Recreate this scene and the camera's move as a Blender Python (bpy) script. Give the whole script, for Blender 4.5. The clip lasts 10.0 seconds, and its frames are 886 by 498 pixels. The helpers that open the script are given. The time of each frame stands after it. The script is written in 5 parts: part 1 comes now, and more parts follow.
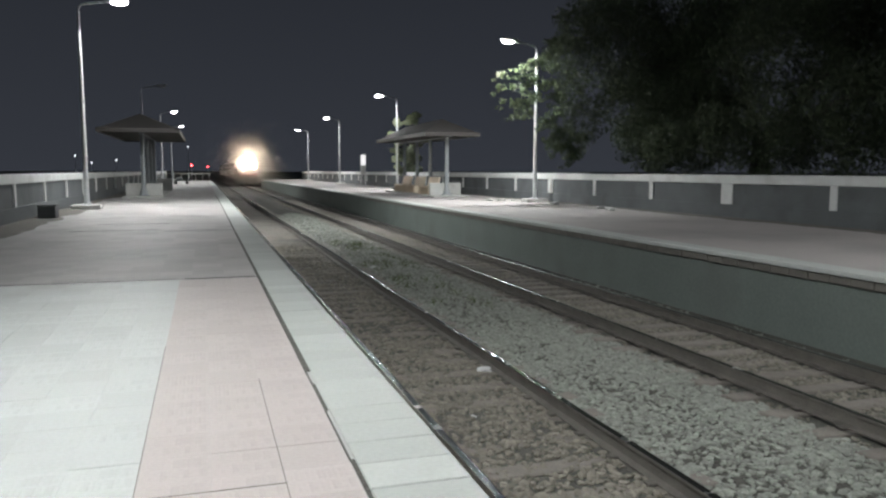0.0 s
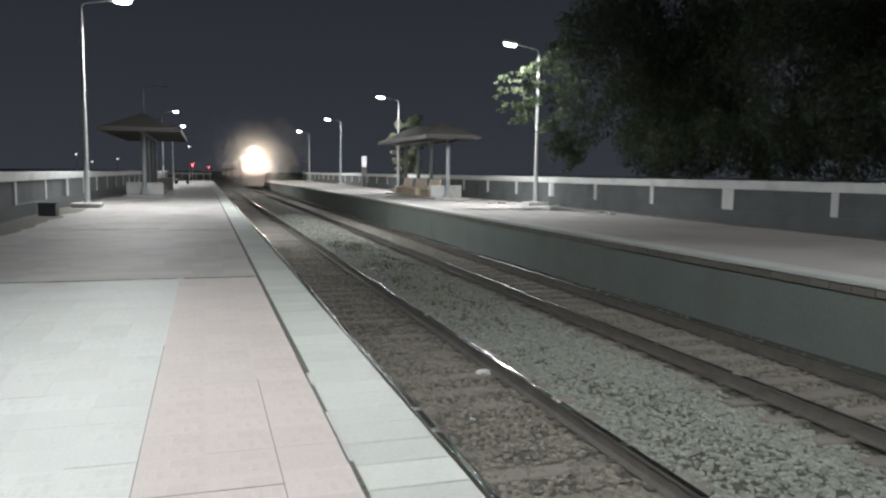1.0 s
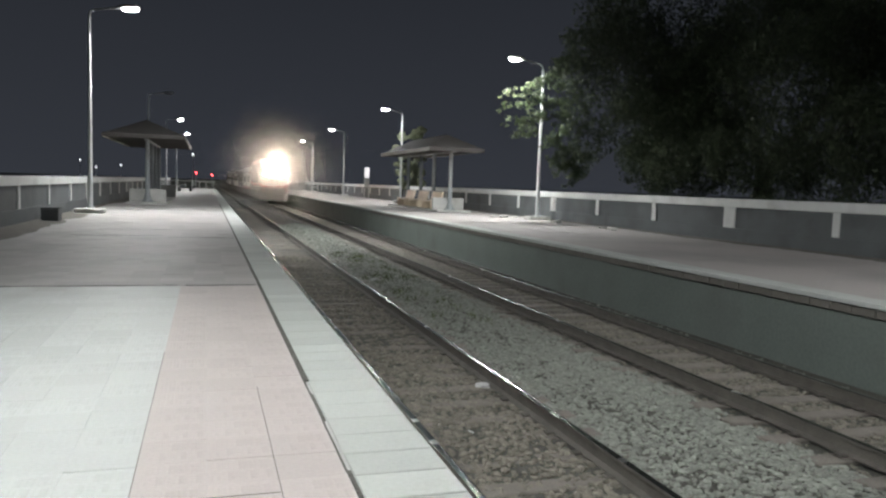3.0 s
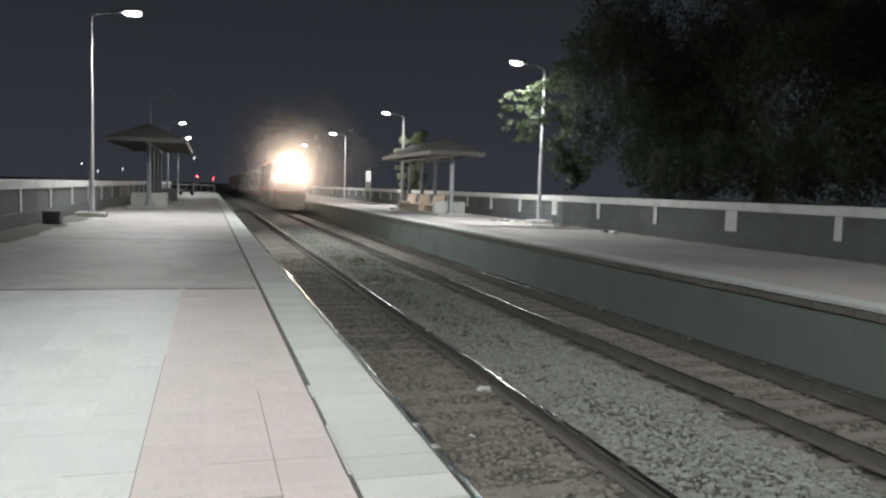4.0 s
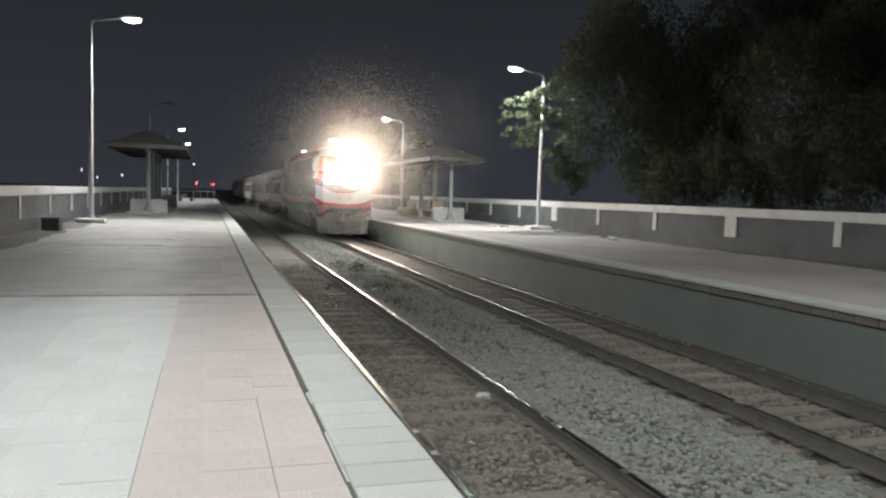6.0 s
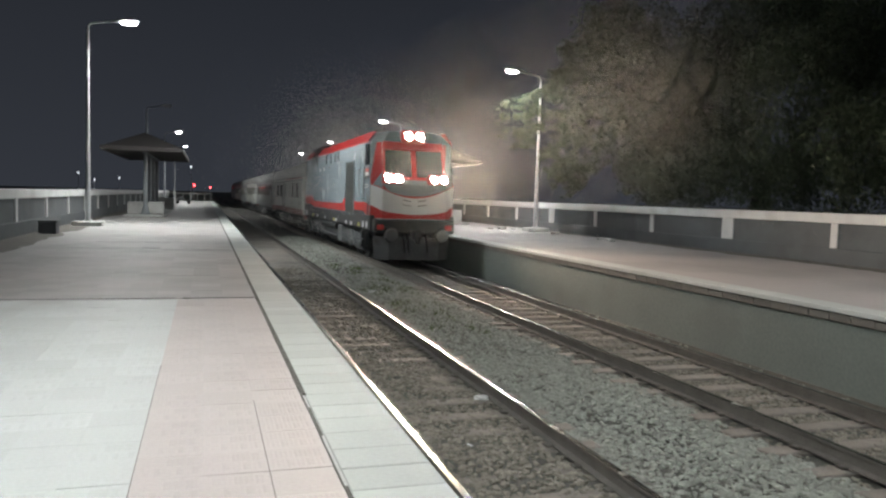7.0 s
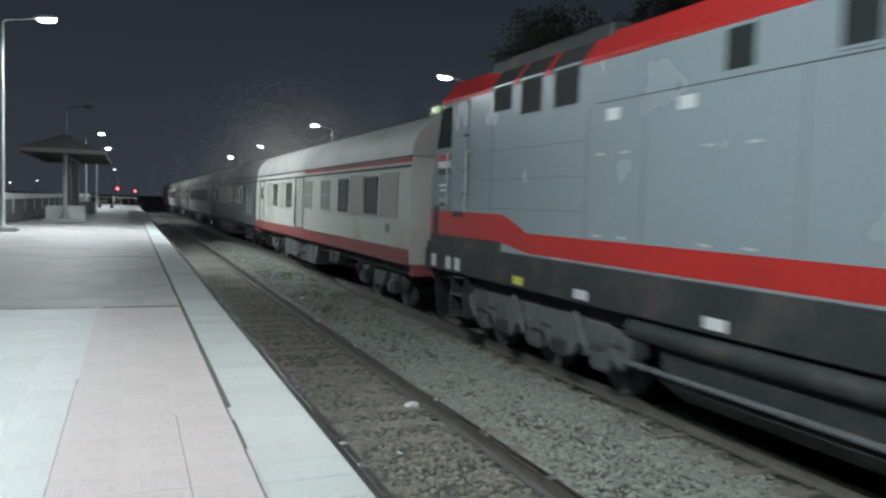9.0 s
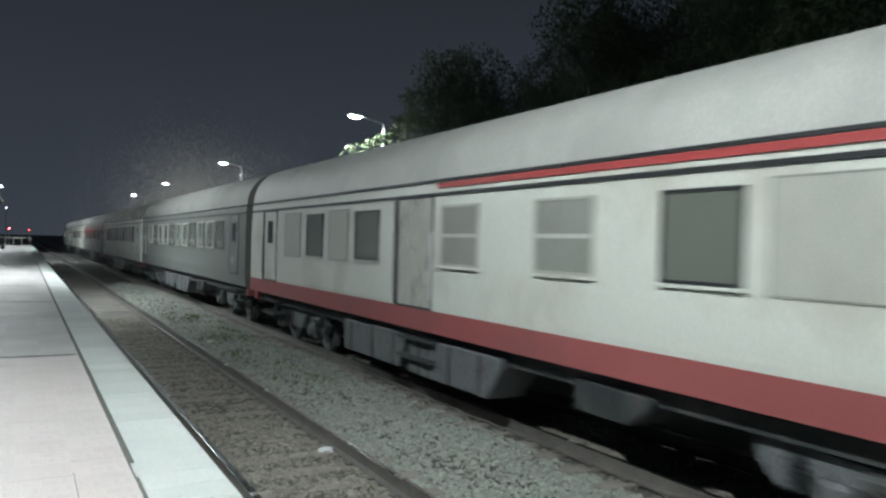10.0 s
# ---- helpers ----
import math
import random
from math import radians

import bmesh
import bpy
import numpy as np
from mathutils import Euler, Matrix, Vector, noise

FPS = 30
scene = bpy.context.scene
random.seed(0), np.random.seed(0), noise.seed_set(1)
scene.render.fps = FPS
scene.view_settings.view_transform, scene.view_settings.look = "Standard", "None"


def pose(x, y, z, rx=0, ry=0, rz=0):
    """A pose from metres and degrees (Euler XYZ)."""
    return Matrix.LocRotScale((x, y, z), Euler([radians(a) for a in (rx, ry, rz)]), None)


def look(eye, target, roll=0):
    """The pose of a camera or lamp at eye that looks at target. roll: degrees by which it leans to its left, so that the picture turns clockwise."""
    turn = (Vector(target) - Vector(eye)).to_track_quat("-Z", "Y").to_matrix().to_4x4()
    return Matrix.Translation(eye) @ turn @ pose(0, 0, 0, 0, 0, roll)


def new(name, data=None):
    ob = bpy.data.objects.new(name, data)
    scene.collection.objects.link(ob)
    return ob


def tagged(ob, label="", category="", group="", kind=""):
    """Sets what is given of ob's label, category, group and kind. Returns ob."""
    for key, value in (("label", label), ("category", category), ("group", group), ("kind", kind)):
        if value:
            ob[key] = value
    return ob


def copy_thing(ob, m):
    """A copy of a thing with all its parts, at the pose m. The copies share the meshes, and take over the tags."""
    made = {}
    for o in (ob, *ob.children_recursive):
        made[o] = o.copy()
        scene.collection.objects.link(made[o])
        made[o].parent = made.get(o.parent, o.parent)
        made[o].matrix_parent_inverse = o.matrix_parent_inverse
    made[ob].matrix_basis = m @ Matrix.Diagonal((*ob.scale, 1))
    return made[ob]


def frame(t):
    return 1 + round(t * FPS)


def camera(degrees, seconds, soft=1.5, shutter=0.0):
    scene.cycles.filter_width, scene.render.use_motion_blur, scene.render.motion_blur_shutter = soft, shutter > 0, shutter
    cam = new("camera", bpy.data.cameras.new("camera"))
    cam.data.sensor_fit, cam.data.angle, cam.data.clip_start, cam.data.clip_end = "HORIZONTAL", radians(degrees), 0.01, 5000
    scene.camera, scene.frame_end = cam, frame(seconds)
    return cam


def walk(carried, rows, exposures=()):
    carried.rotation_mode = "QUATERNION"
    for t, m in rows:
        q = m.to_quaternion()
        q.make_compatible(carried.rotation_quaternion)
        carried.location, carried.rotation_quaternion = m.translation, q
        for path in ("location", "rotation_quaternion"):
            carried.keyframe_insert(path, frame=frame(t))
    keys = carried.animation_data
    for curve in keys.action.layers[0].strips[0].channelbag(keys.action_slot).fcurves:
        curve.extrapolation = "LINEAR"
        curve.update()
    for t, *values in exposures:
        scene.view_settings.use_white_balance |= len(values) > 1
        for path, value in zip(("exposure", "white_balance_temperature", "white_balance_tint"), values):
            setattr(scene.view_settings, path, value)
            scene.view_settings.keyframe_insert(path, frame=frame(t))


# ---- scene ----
# Night railway station: two platforms, two tracks, a passing train.
# x: across the tracks, y: along them, z = 0: top of the platforms.
EYE = 1.40            # camera above the platform
RAIL = -0.95          # rail head
BED = -1.17           # top of the ballast
NEAR_C, FAR_C = 2.76, 6.84     # track centres
EDGE_L, EDGE_R = 1.16, 8.64    # platform edges
WALL_L, WALL_R = -4.85, 15.2   # inner faces of the boundary walls

cam = camera(60.48, 10.0, soft=2.4, shutter=0.36)
# seconds, pitch, lean, heading, and the small sway of the hand-held camera
TURNS = [
    (0, -5.866, -0.09, -17.416, 0.006, -0.022, 0.015), (0.5, -5.78, -0.188, -17.41, 0.006, -0.014, 0.007),
    (1, -5.674, -0.719, -17.359, 0.005, -0.002, 0.007), (1.5, -5.548, -1.211, -17.328, 0.004, -0.012, 0.009),
    (2, -5.289, -1.397, -17.343, -0.003, -0.006, -0.001), (2.5, -4.969, -1.759, -17.326, -0.008, -0.025, 0.006),
    (4, -4.455, -1.846, -17.087, -0.004, -0.001, -0.002), (4.5, -4.356, -1.866, -17.067, -0.004, -0.003, -0),
    (5, -4.148, -1.867, -17.084, 0, 0.002, -0.008), (5.5, -4.064, -1.829, -17.102, 0.003, 0.008, -0.006),
    (7, -3.846, -1.686, -17.316, 0.004, 0.005, 0.005), (7.5, -3.763, -1.686, -17.694, 0.009, 0.012, 0.006),
    (8, -3.704, -1.663, -18.03, 0.005, -0.006, 0.008), (8.5, -3.606, -1.75, -18.998, 0.008, 0.002, 0.018),
    (9, -3.323, -1.901, -22.347, 0.036, -0.004, 0.031), (9.5, -1.596, -2.209, -26.638, 0.055, -0.006, 0.055),
    (10, -0.366, -1.4, -28.93, 0.024, -0.024, 0.08),
]
walk(cam, [(t, pose(x, y, EYE + z, 90 + p, r, h)) for t, p, r, h, x, y, z in TURNS],
     exposures=[(0, 0, 6700, 11), (2.5, 0, 6750, 11), (4, -0.1, 6800, 11), (5.5, -0.15, 6800, 11), (7.5, -0.05, 6600, 10), (8.5, -0.05, 6050, 8), (9.5, 0.3, 6400, 5), (10, 0.38, 6300, 4)])

# ---- night sky and lamps ----
world = bpy.data.worlds.new("night")
scene.world = world
world.use_nodes = True
wn = world.node_tree.nodes
wl = world.node_tree.links
bg = wn["Background"]
tc = wn.new("ShaderNodeTexCoord")
sep = wn.new("ShaderNodeSeparateXYZ")
ramp = wn.new("ShaderNodeValToRGB")
wl.new(tc.outputs["Generated"], sep.inputs[0])
wl.new(sep.outputs["Z"], ramp.inputs[0])
ramp.color_ramp.elements[0].color = (0.033, 0.038, 0.049, 1)
ramp.color_ramp.elements[1].position = 0.55
ramp.color_ramp.elements[1].color = (0.005, 0.0064, 0.0095, 1)
wl.new(ramp.outputs[0], bg.inputs[0])
bg.inputs[1].default_value = 1.0
scene.view_settings.exposure = 0.0

# y of the lamp posts along each platform, power of the lamp (0: out)
# Posts at -21 and 5.8 are unseen fill lights, spaced like the rest.
LAMPS_L = [(-21.0, 3800), (4.0, 1950), (30.5, 3200), (59.5, 0), (85.0, 2500), (112.0, 2000)]
LAMPS_R = [(5.8, 650), (31.8, 2900), (57.6, 2900), (83.7, 2400), (110.0, 1800)]


def post_lamp(x, y, z, power):
    lamp = bpy.data.lights.new("post_lamp", "AREA")
    lamp.shape, lamp.size, lamp.size_y = "RECTANGLE", 0.32, 0.18
    lamp.energy, lamp.color = power, (0.93, 0.985, 1.0)
    new("post_lamp", lamp).matrix_world = look((x, y, z), (x + (3.8 if x < 5 else -1.6), y, z - 6))


for y, power in LAMPS_L:
    if power:
        post_lamp(-2.72, y, 7.42, power)
for y, power in LAMPS_R:
    if power:
        post_lamp(12.98, y, 7.06, power)


# ---- materials ----
def material(name, base, rough=0.7, metal=0.0, vary=0.25, scale=4.0, fine=60.0, bump=0.2, dist=0.004, stain=None, stain_scale=0.6,
             stain_amount=0.5, per_piece=0.0, spec=0.5):
    """Base colour broken by patches and grain, with stains and relief; per_piece shifts the value from piece to piece."""
    m = bpy.data.materials.new(name)
    m.use_nodes = True
    n, l = m.node_tree.nodes, m.node_tree.links
    b = n["Principled BSDF"]
    co = n.new("ShaderNodeTexCoord")
    geo = n.new("ShaderNodeNewGeometry")

    def tex(s, detail=4.0):
        t = n.new("ShaderNodeTexNoise")
        t.inputs["Scale"].default_value, t.inputs["Detail"].default_value = s, detail
        l.new(geo.outputs["Position"] if not per_piece else co.outputs["Object"], t.inputs["Vector"])
        return t.outputs["Fac"]

    def mix(a, c, fac, blend="MIX"):
        x = n.new("ShaderNodeMix")
        x.data_type, x.blend_type = "RGBA", blend
        for v, i in ((fac, 0), (a, 6), (c, 7)):
            if isinstance(v, (int, float)):
                x.inputs[i].default_value = v
            elif isinstance(v, tuple):
                x.inputs[i].default_value = (*v, 1)
            else:
                l.new(v, x.inputs[i])
        return x.outputs[2]

    def band(v, lo, hi):
        r = n.new("ShaderNodeMapRange")
        r.inputs["From Min"].default_value, r.inputs["From Max"].default_value = lo, hi
        l.new(v, r.inputs["Value"])
        return r.outputs[0]

    big, small = tex(scale), tex(fine, 6.0)
    dark = tuple(c * (1 - vary) for c in base)
    lite = tuple(min(1, c * (1 + vary)) for c in base)
    col = mix(dark, lite, band(big, 0.3, 0.7))
    col = mix(col, mix(dark, lite, band(small, 0.3, 0.7)), 0.45)
    if stain:
        col = mix(col, stain, mix((0, 0, 0), (stain_amount,) * 3, band(tex(stain_scale, 6.0), 0.5, 0.68)))
    if per_piece:
        oi = n.new("ShaderNodeObjectInfo")
        k = n.new("ShaderNodeMapRange")
        k.inputs["To Min"].default_value, k.inputs["To Max"].default_value = 1 - per_piece, 1 + per_piece
        l.new(oi.outputs["Random"], k.inputs["Value"])
        ri = n.new("ShaderNodeMapRange")
        ri.inputs["To Min"].default_value, ri.inputs["To Max"].default_value = 1 - per_piece, 1 + per_piece
        l.new(geo.outputs["Random Per Island"], ri.inputs["Value"])
        col = mix(col, mix((1, 1, 1), k.outputs[0], 1.0), 1.0, "MULTIPLY")
        col = mix(col, ri.outputs[0], 1.0, "MULTIPLY")
    l.new(col, b.inputs["Base Color"])
    rr = n.new("ShaderNodeMapRange")
    rr.inputs["To Min"].default_value, rr.inputs["To Max"].default_value = max(0.05, rough - 0.12), min(1, rough + 0.12)
    l.new(big, rr.inputs["Value"])
    l.new(rr.outputs[0], b.inputs["Roughness"])
    b.inputs["Metallic"].default_value = metal
    b.inputs["Specular IOR Level"].default_value = spec
    if bump:
        bp = n.new("ShaderNodeBump")
        bp.inputs["Strength"].default_value, bp.inputs["Distance"].default_value = bump, dist
        l.new(small, bp.inputs["Height"])
        l.new(bp.outputs[0], b.inputs["Normal"])
    return m


def glow(name, colour, strength):
    m = bpy.data.materials.new(name)
    m.use_nodes = True
    b = m.node_tree.nodes["Principled BSDF"]
    b.inputs["Base Color"].default_value = (*colour, 1)
    b.inputs["Emission Color"].default_value = (*colour, 1)
    b.inputs["Emission Strength"].default_value = strength
    return m


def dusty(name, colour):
    """Flake material that lets light through, for the added headlight glare and the smoke."""
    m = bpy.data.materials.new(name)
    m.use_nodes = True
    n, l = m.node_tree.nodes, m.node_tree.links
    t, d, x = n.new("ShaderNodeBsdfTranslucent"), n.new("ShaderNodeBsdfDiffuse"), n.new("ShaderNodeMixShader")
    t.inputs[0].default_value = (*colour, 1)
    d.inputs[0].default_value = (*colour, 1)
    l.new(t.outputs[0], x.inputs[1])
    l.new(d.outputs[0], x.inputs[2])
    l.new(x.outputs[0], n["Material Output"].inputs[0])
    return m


def glass_dark(name, base, rough=0.08):
    m = bpy.data.materials.new(name)
    m.use_nodes = True
    b = m.node_tree.nodes["Principled BSDF"]
    b.inputs["Base Color"].default_value = (*base, 1)
    b.inputs["Roughness"].default_value = rough
    b.inputs["Coat Weight"].default_value = 0.4
    return m


M_WHITE_TILE = material("white_tile", (0.51, 0.53, 0.52), 0.55, vary=0.10, scale=1.1, fine=45, bump=0.25, dist=0.002, stain=(0.38, 0.37, 0.35), stain_amount=0.45, stain_scale=0.8, per_piece=0.035)
M_PINK_TILE = material("pink_tile", (0.49, 0.445, 0.43), 0.6, vary=0.10, scale=1.3, fine=45, bump=0.25, dist=0.002, stain=(0.36, 0.325, 0.315), stain_amount=0.4, stain_scale=0.9, per_piece=0.035)
M_GREY_TILE = material("grey_paving", (0.36, 0.346, 0.337), 0.6, vary=0.12, scale=0.6, fine=30, bump=0.25, dist=0.003, stain=(0.24, 0.23, 0.22), stain_amount=0.5, stain_scale=0.5, per_piece=0.08)
M_COPING = material("coping_stone", (0.48, 0.505, 0.485), 0.85, vary=0.10, scale=1.5, fine=40, bump=0.25, dist=0.003, stain=(0.33, 0.36, 0.34), stain_amount=0.4, stain_scale=1.2, per_piece=0.07)
M_MORTAR = material("mortar", (0.46, 0.45, 0.44), 0.9, vary=0.3, scale=2, bump=0.4)
M_SCREED = material("platform_screed", (0.41, 0.38, 0.37), 0.75, vary=0.14, scale=0.35, fine=18, bump=0.3, dist=0.004, stain=(0.28, 0.26, 0.255), stain_amount=0.6, stain_scale=0.3)
M_PLATFACE = material("platform_face", (0.155, 0.182, 0.168), 0.85, vary=0.2, scale=0.5, fine=20, bump=0.3, dist=0.006, stain=(0.10, 0.10, 0.095), stain_amount=0.5, stain_scale=0.5)
M_BRICKEDGE = material("edge_block", (0.15, 0.14, 0.125), 0.8, vary=0.2, scale=4, bump=0.3, per_piece=0.12)
M_BALLAST = material("ballast_bed", (0.10, 0.097, 0.086), 0.95, vary=0.45, scale=1.2, fine=26, bump=1.0, dist=0.04, stain=(0.09, 0.085, 0.075), stain_amount=0.6, stain_scale=0.4)
M_STONE = material("ballast_stone", (0.275, 0.288, 0.258), 0.9, vary=0.25, scale=9, fine=80, bump=0.4, dist=0.004, per_piece=0.22)
M_DIRTSTONE = material("oily_stone", (0.215, 0.20, 0.168), 0.9, vary=0.3, scale=9, fine=80, bump=0.4, dist=0.004, per_piece=0.25)
M_SLEEPER = material("sleeper", (0.225, 0.205, 0.185), 0.9, vary=0.3, scale=5, fine=50, bump=0.5, stain=(0.16, 0.14, 0.12), stain_scale=3, per_piece=0.12)
M_RAIL = material("rail_rust", (0.115, 0.105, 0.094), 0.7, metal=0.0, vary=0.35, scale=5, fine=70, bump=0.4)
M_RAILTOP = material("rail_polished", (0.50, 0.49, 0.48), 0.24, metal=1.0, vary=0.15, scale=3, fine=90, bump=0.1)
M_WALLDARK = material("wall_render_grey", (0.115, 0.125, 0.130), 0.85, vary=0.2, scale=1.2, fine=30, bump=0.3, stain=(0.06, 0.065, 0.065), stain_amount=0.5, stain_scale=0.9)
M_WALLWHITE = material("wall_whitewash", (0.66, 0.67, 0.66), 0.8, vary=0.1, scale=1.5, fine=35, bump=0.25, stain=(0.40, 0.40, 0.39), stain_amount=0.5, stain_scale=1.5)
M_CONCRETE = material("concrete", (0.50, 0.50, 0.48), 0.85, vary=0.15, scale=2, fine=30, bump=0.3, stain=(0.30, 0.30, 0.28), stain_scale=1.5)
M_POST = material("galvanised_post", (0.52, 0.54, 0.55), 0.45, metal=0.3, vary=0.12, scale=3, bump=0.1)
M_ROOF = material("shelter_roof", (0.085, 0.078, 0.075), 0.8, vary=0.2, scale=2, bump=0.3)
M_FASCIA = material("shelter_fascia", (0.50, 0.50, 0.48), 0.7, vary=0.12, scale=3, bump=0.2)
M_COLUMN = material("shelter_column", (0.30, 0.32, 0.33), 0.6, vary=0.15, scale=4, bump=0.2)
M_SEAT = material("seat_marble", (0.70, 0.58, 0.44), 0.5, vary=0.12, scale=5, bump=0.15)
M_LAMP = glow("lamp_lens", (0.92, 0.98, 1.0), 60)
M_LAMPOFF = material("lamp_lens_out", (0.35, 0.36, 0.38), 0.3, vary=0.1, bump=0)
M_HEADLIGHT = glow("headlight_lens", (1.0, 0.82, 0.67), 6000)
M_VISOR = material("headlight_visor", (0.05, 0.05, 0.052), 0.5, vary=0.1, bump=0)
M_REDLIGHT = glow("red_signal_lens", (1.0, 0.05, 0.06), 30)
M_FARLIGHT = glow("far_window_light", (0.85, 0.92, 1.0), 3)
M_LEAF = material("leaf", (0.055, 0.076, 0.042), 0.6, vary=0.3, scale=0.8, fine=10, bump=0, per_piece=0.3)
# Paler leaf copy: lamplight on the small tree, put into its colour.
M_LEAF_LAMPLIT = material("lamplit_leaf", (0.24, 0.27, 0.18), 0.6, vary=0.3, scale=0.8, fine=10, bump=0, per_piece=0.3)
for leaf_mat, tint in ((M_LEAF, (0.07, 0.088, 0.05)), (M_LEAF_LAMPLIT, (0.30, 0.33, 0.22))):
    # leaves let part of the light through
    ln, ll = leaf_mat.node_tree.nodes, leaf_mat.node_tree.links
    through_leaf, mixed = ln.new("ShaderNodeBsdfTranslucent"), ln.new("ShaderNodeMixShader")
    through_leaf.inputs[0].default_value = (*tint, 1)
    mixed.inputs[0].default_value = 0.45
    ll.new(ln["Principled BSDF"].outputs[0], mixed.inputs[1])
    ll.new(through_leaf.outputs[0], mixed.inputs[2])
    ll.new(mixed.outputs[0], ln["Material Output"].inputs[0])
M_SOIL_SHADE = material("soil_and_shade", (0.13, 0.12, 0.105), 0.95, vary=0.35, scale=2.5, fine=30, bump=0.5)
M_SIGN = glow("glowing_sign_panel", (0.95, 0.97, 1.0), 0.9)
M_BARK = material("bark", (0.05, 0.043, 0.036), 0.9, vary=0.3, scale=6, bump=0.6)
M_LOCO_GREY = material("loco_grey_paint", (0.265, 0.315, 0.34), 0.24, vary=0.06, scale=0.9, fine=25, bump=0.03, stain=(0.23, 0.25, 0.27), stain_amount=0.18, stain_scale=0.9)
M_LOCO_RED = material("loco_red_paint", (0.46, 0.03, 0.028), 0.35, vary=0.08, scale=1, fine=25, bump=0.03, stain=(0.30, 0.04, 0.035), stain_amount=0.3)
M_LOCO_WHITE = material("loco_white_paint", (0.72, 0.73, 0.74), 0.35, vary=0.05, scale=1, fine=25, bump=0.03, stain=(0.5, 0.5, 0.5), stain_amount=0.3)
M_LOCO_DARK = material("loco_underframe", (0.032, 0.036, 0.038), 0.6, vary=0.3, scale=2, fine=20, bump=0.2, stain=(0.09, 0.08, 0.07), stain_amount=0.6, stain_scale=2)
M_BOGIE = material("bogie_steel", (0.125, 0.132, 0.136), 0.6, vary=0.3, scale=3, fine=25, bump=0.25, stain=(0.06, 0.055, 0.05), stain_amount=0.7, stain_scale=3)
M_GRILLE = material("radiator_grille", (0.058, 0.062, 0.058), 0.5, metal=0.2, vary=0.2, scale=2, bump=0.2)
M_COACH = material("coach_cream_paint", (0.60, 0.61, 0.56), 0.38, vary=0.07, scale=0.7, fine=25, bump=0.04, stain=(0.37, 0.35, 0.29), stain_amount=0.55, stain_scale=0.7)
M_GRIMY = material("grimy_door_paint", (0.40, 0.40, 0.36), 0.5, vary=0.2, scale=2.5, fine=25, bump=0.05, stain=(0.20, 0.19, 0.165), stain_amount=0.7, stain_scale=2.0)
M_COACH_GREY = material("coach_grey_paint", (0.14, 0.147, 0.14), 0.45, vary=0.1, scale=0.7, fine=25, bump=0.04, stain=(0.20, 0.20, 0.18), stain_amount=0.5, stain_scale=0.7)
M_DULLROOF = material("dull_roof_paint", (0.20, 0.20, 0.19), 0.65, vary=0.12, scale=0.8, fine=25, bump=0.08, stain=(0.12, 0.12, 0.11), stain_amount=0.5, stain_scale=0.6)
M_COACHROOF = material("coach_roof_paint", (0.44, 0.44, 0.41), 0.6, vary=0.12, scale=0.8, fine=25, bump=0.08, stain=(0.28, 0.28, 0.26), stain_amount=0.5, stain_scale=0.6)
M_MAROON = material("coach_maroon_paint", (0.30, 0.085, 0.085), 0.45, vary=0.12, scale=1, bump=0.05, stain=(0.18, 0.08, 0.075), stain_amount=0.5)
M_DULLRED = material("coach_dull_red", (0.36, 0.055, 0.055), 0.5, vary=0.12, scale=1, bump=0.05)
M_BLACK = material("black_paint", (0.02, 0.022, 0.024), 0.5, vary=0.2, bump=0.05)
M_BLIND = material("window_shutter", (0.25, 0.255, 0.23), 0.35, vary=0.12, scale=2, bump=0.05)
M_GLASS = glass_dark("window_glass", (0.035, 0.04, 0.04))
M_SHUTTER = material("flush_shutter_paint", (0.40, 0.40, 0.36), 0.42, vary=0.12, scale=2, bump=0.05)
M_BLIND2 = glass_dark("drawn_window_blind", (0.14, 0.15, 0.13), 0.25)
# Flecks that imitate headlight glare; the second material also serves as smoke.
M_GLARE = dusty("glare_flecks", (0.30, 0.27, 0.24))
M_SMOKE_GLARE = dusty("smoke_and_glare", (0.88, 0.83, 0.78))
M_YELLOW = material("yellow_reflector", (0.75, 0.72, 0.12), 0.4, vary=0.1, bump=0)
M_RUBBER = material("gangway_rubber", (0.03, 0.03, 0.03), 0.8, vary=0.2, bump=0.2)
M_GRASS = material("weeds", (0.09, 0.12, 0.035), 0.8, vary=0.3, scale=3, bump=0, per_piece=0.3)


# ---- mesh helpers ----
def box(bm, x0, x1, y0, y1, z0, z1, bevel=0.0):
    r = bmesh.ops.create_cube(bm, size=1.0)
    for v in r["verts"]:
        v.co = Vector(((x0 + x1) / 2 + v.co.x * (x1 - x0), (y0 + y1) / 2 + v.co.y * (y1 - y0), (z0 + z1) / 2 + v.co.z * (z1 - z0)))
    if bevel:
        edges = {e for v in r["verts"] for e in v.link_edges}
        bmesh.ops.bevel(bm, geom=list(edges), offset=bevel, segments=1, affect="EDGES", clamp_overlap=True)


def rod(bm, a, b, r0, r1=None, seg=10):
    a, b = Vector(a), Vector(b)
    d = b - a
    m = Matrix.Translation((a + b) / 2) @ d.to_track_quat("Z", "Y").to_matrix().to_4x4()
    bmesh.ops.create_cone(bm, cap_ends=True, segments=seg, radius1=r0, radius2=r0 if r1 is None else r1, depth=d.length, matrix=m)


def prism(bm, outline, y0, y1, cap=True):
    """An outline in x, z drawn out along y."""
    a = [bm.verts.new((x, y0, z)) for x, z in outline]
    b = [bm.verts.new((x, y1, z)) for x, z in outline]
    k = len(outline)
    for i in range(k):
        bm.faces.new((a[i], a[(i + 1) % k], b[(i + 1) % k], b[i]))
    if cap:
        bm.faces.new(a[::-1])
        bm.faces.new(b)


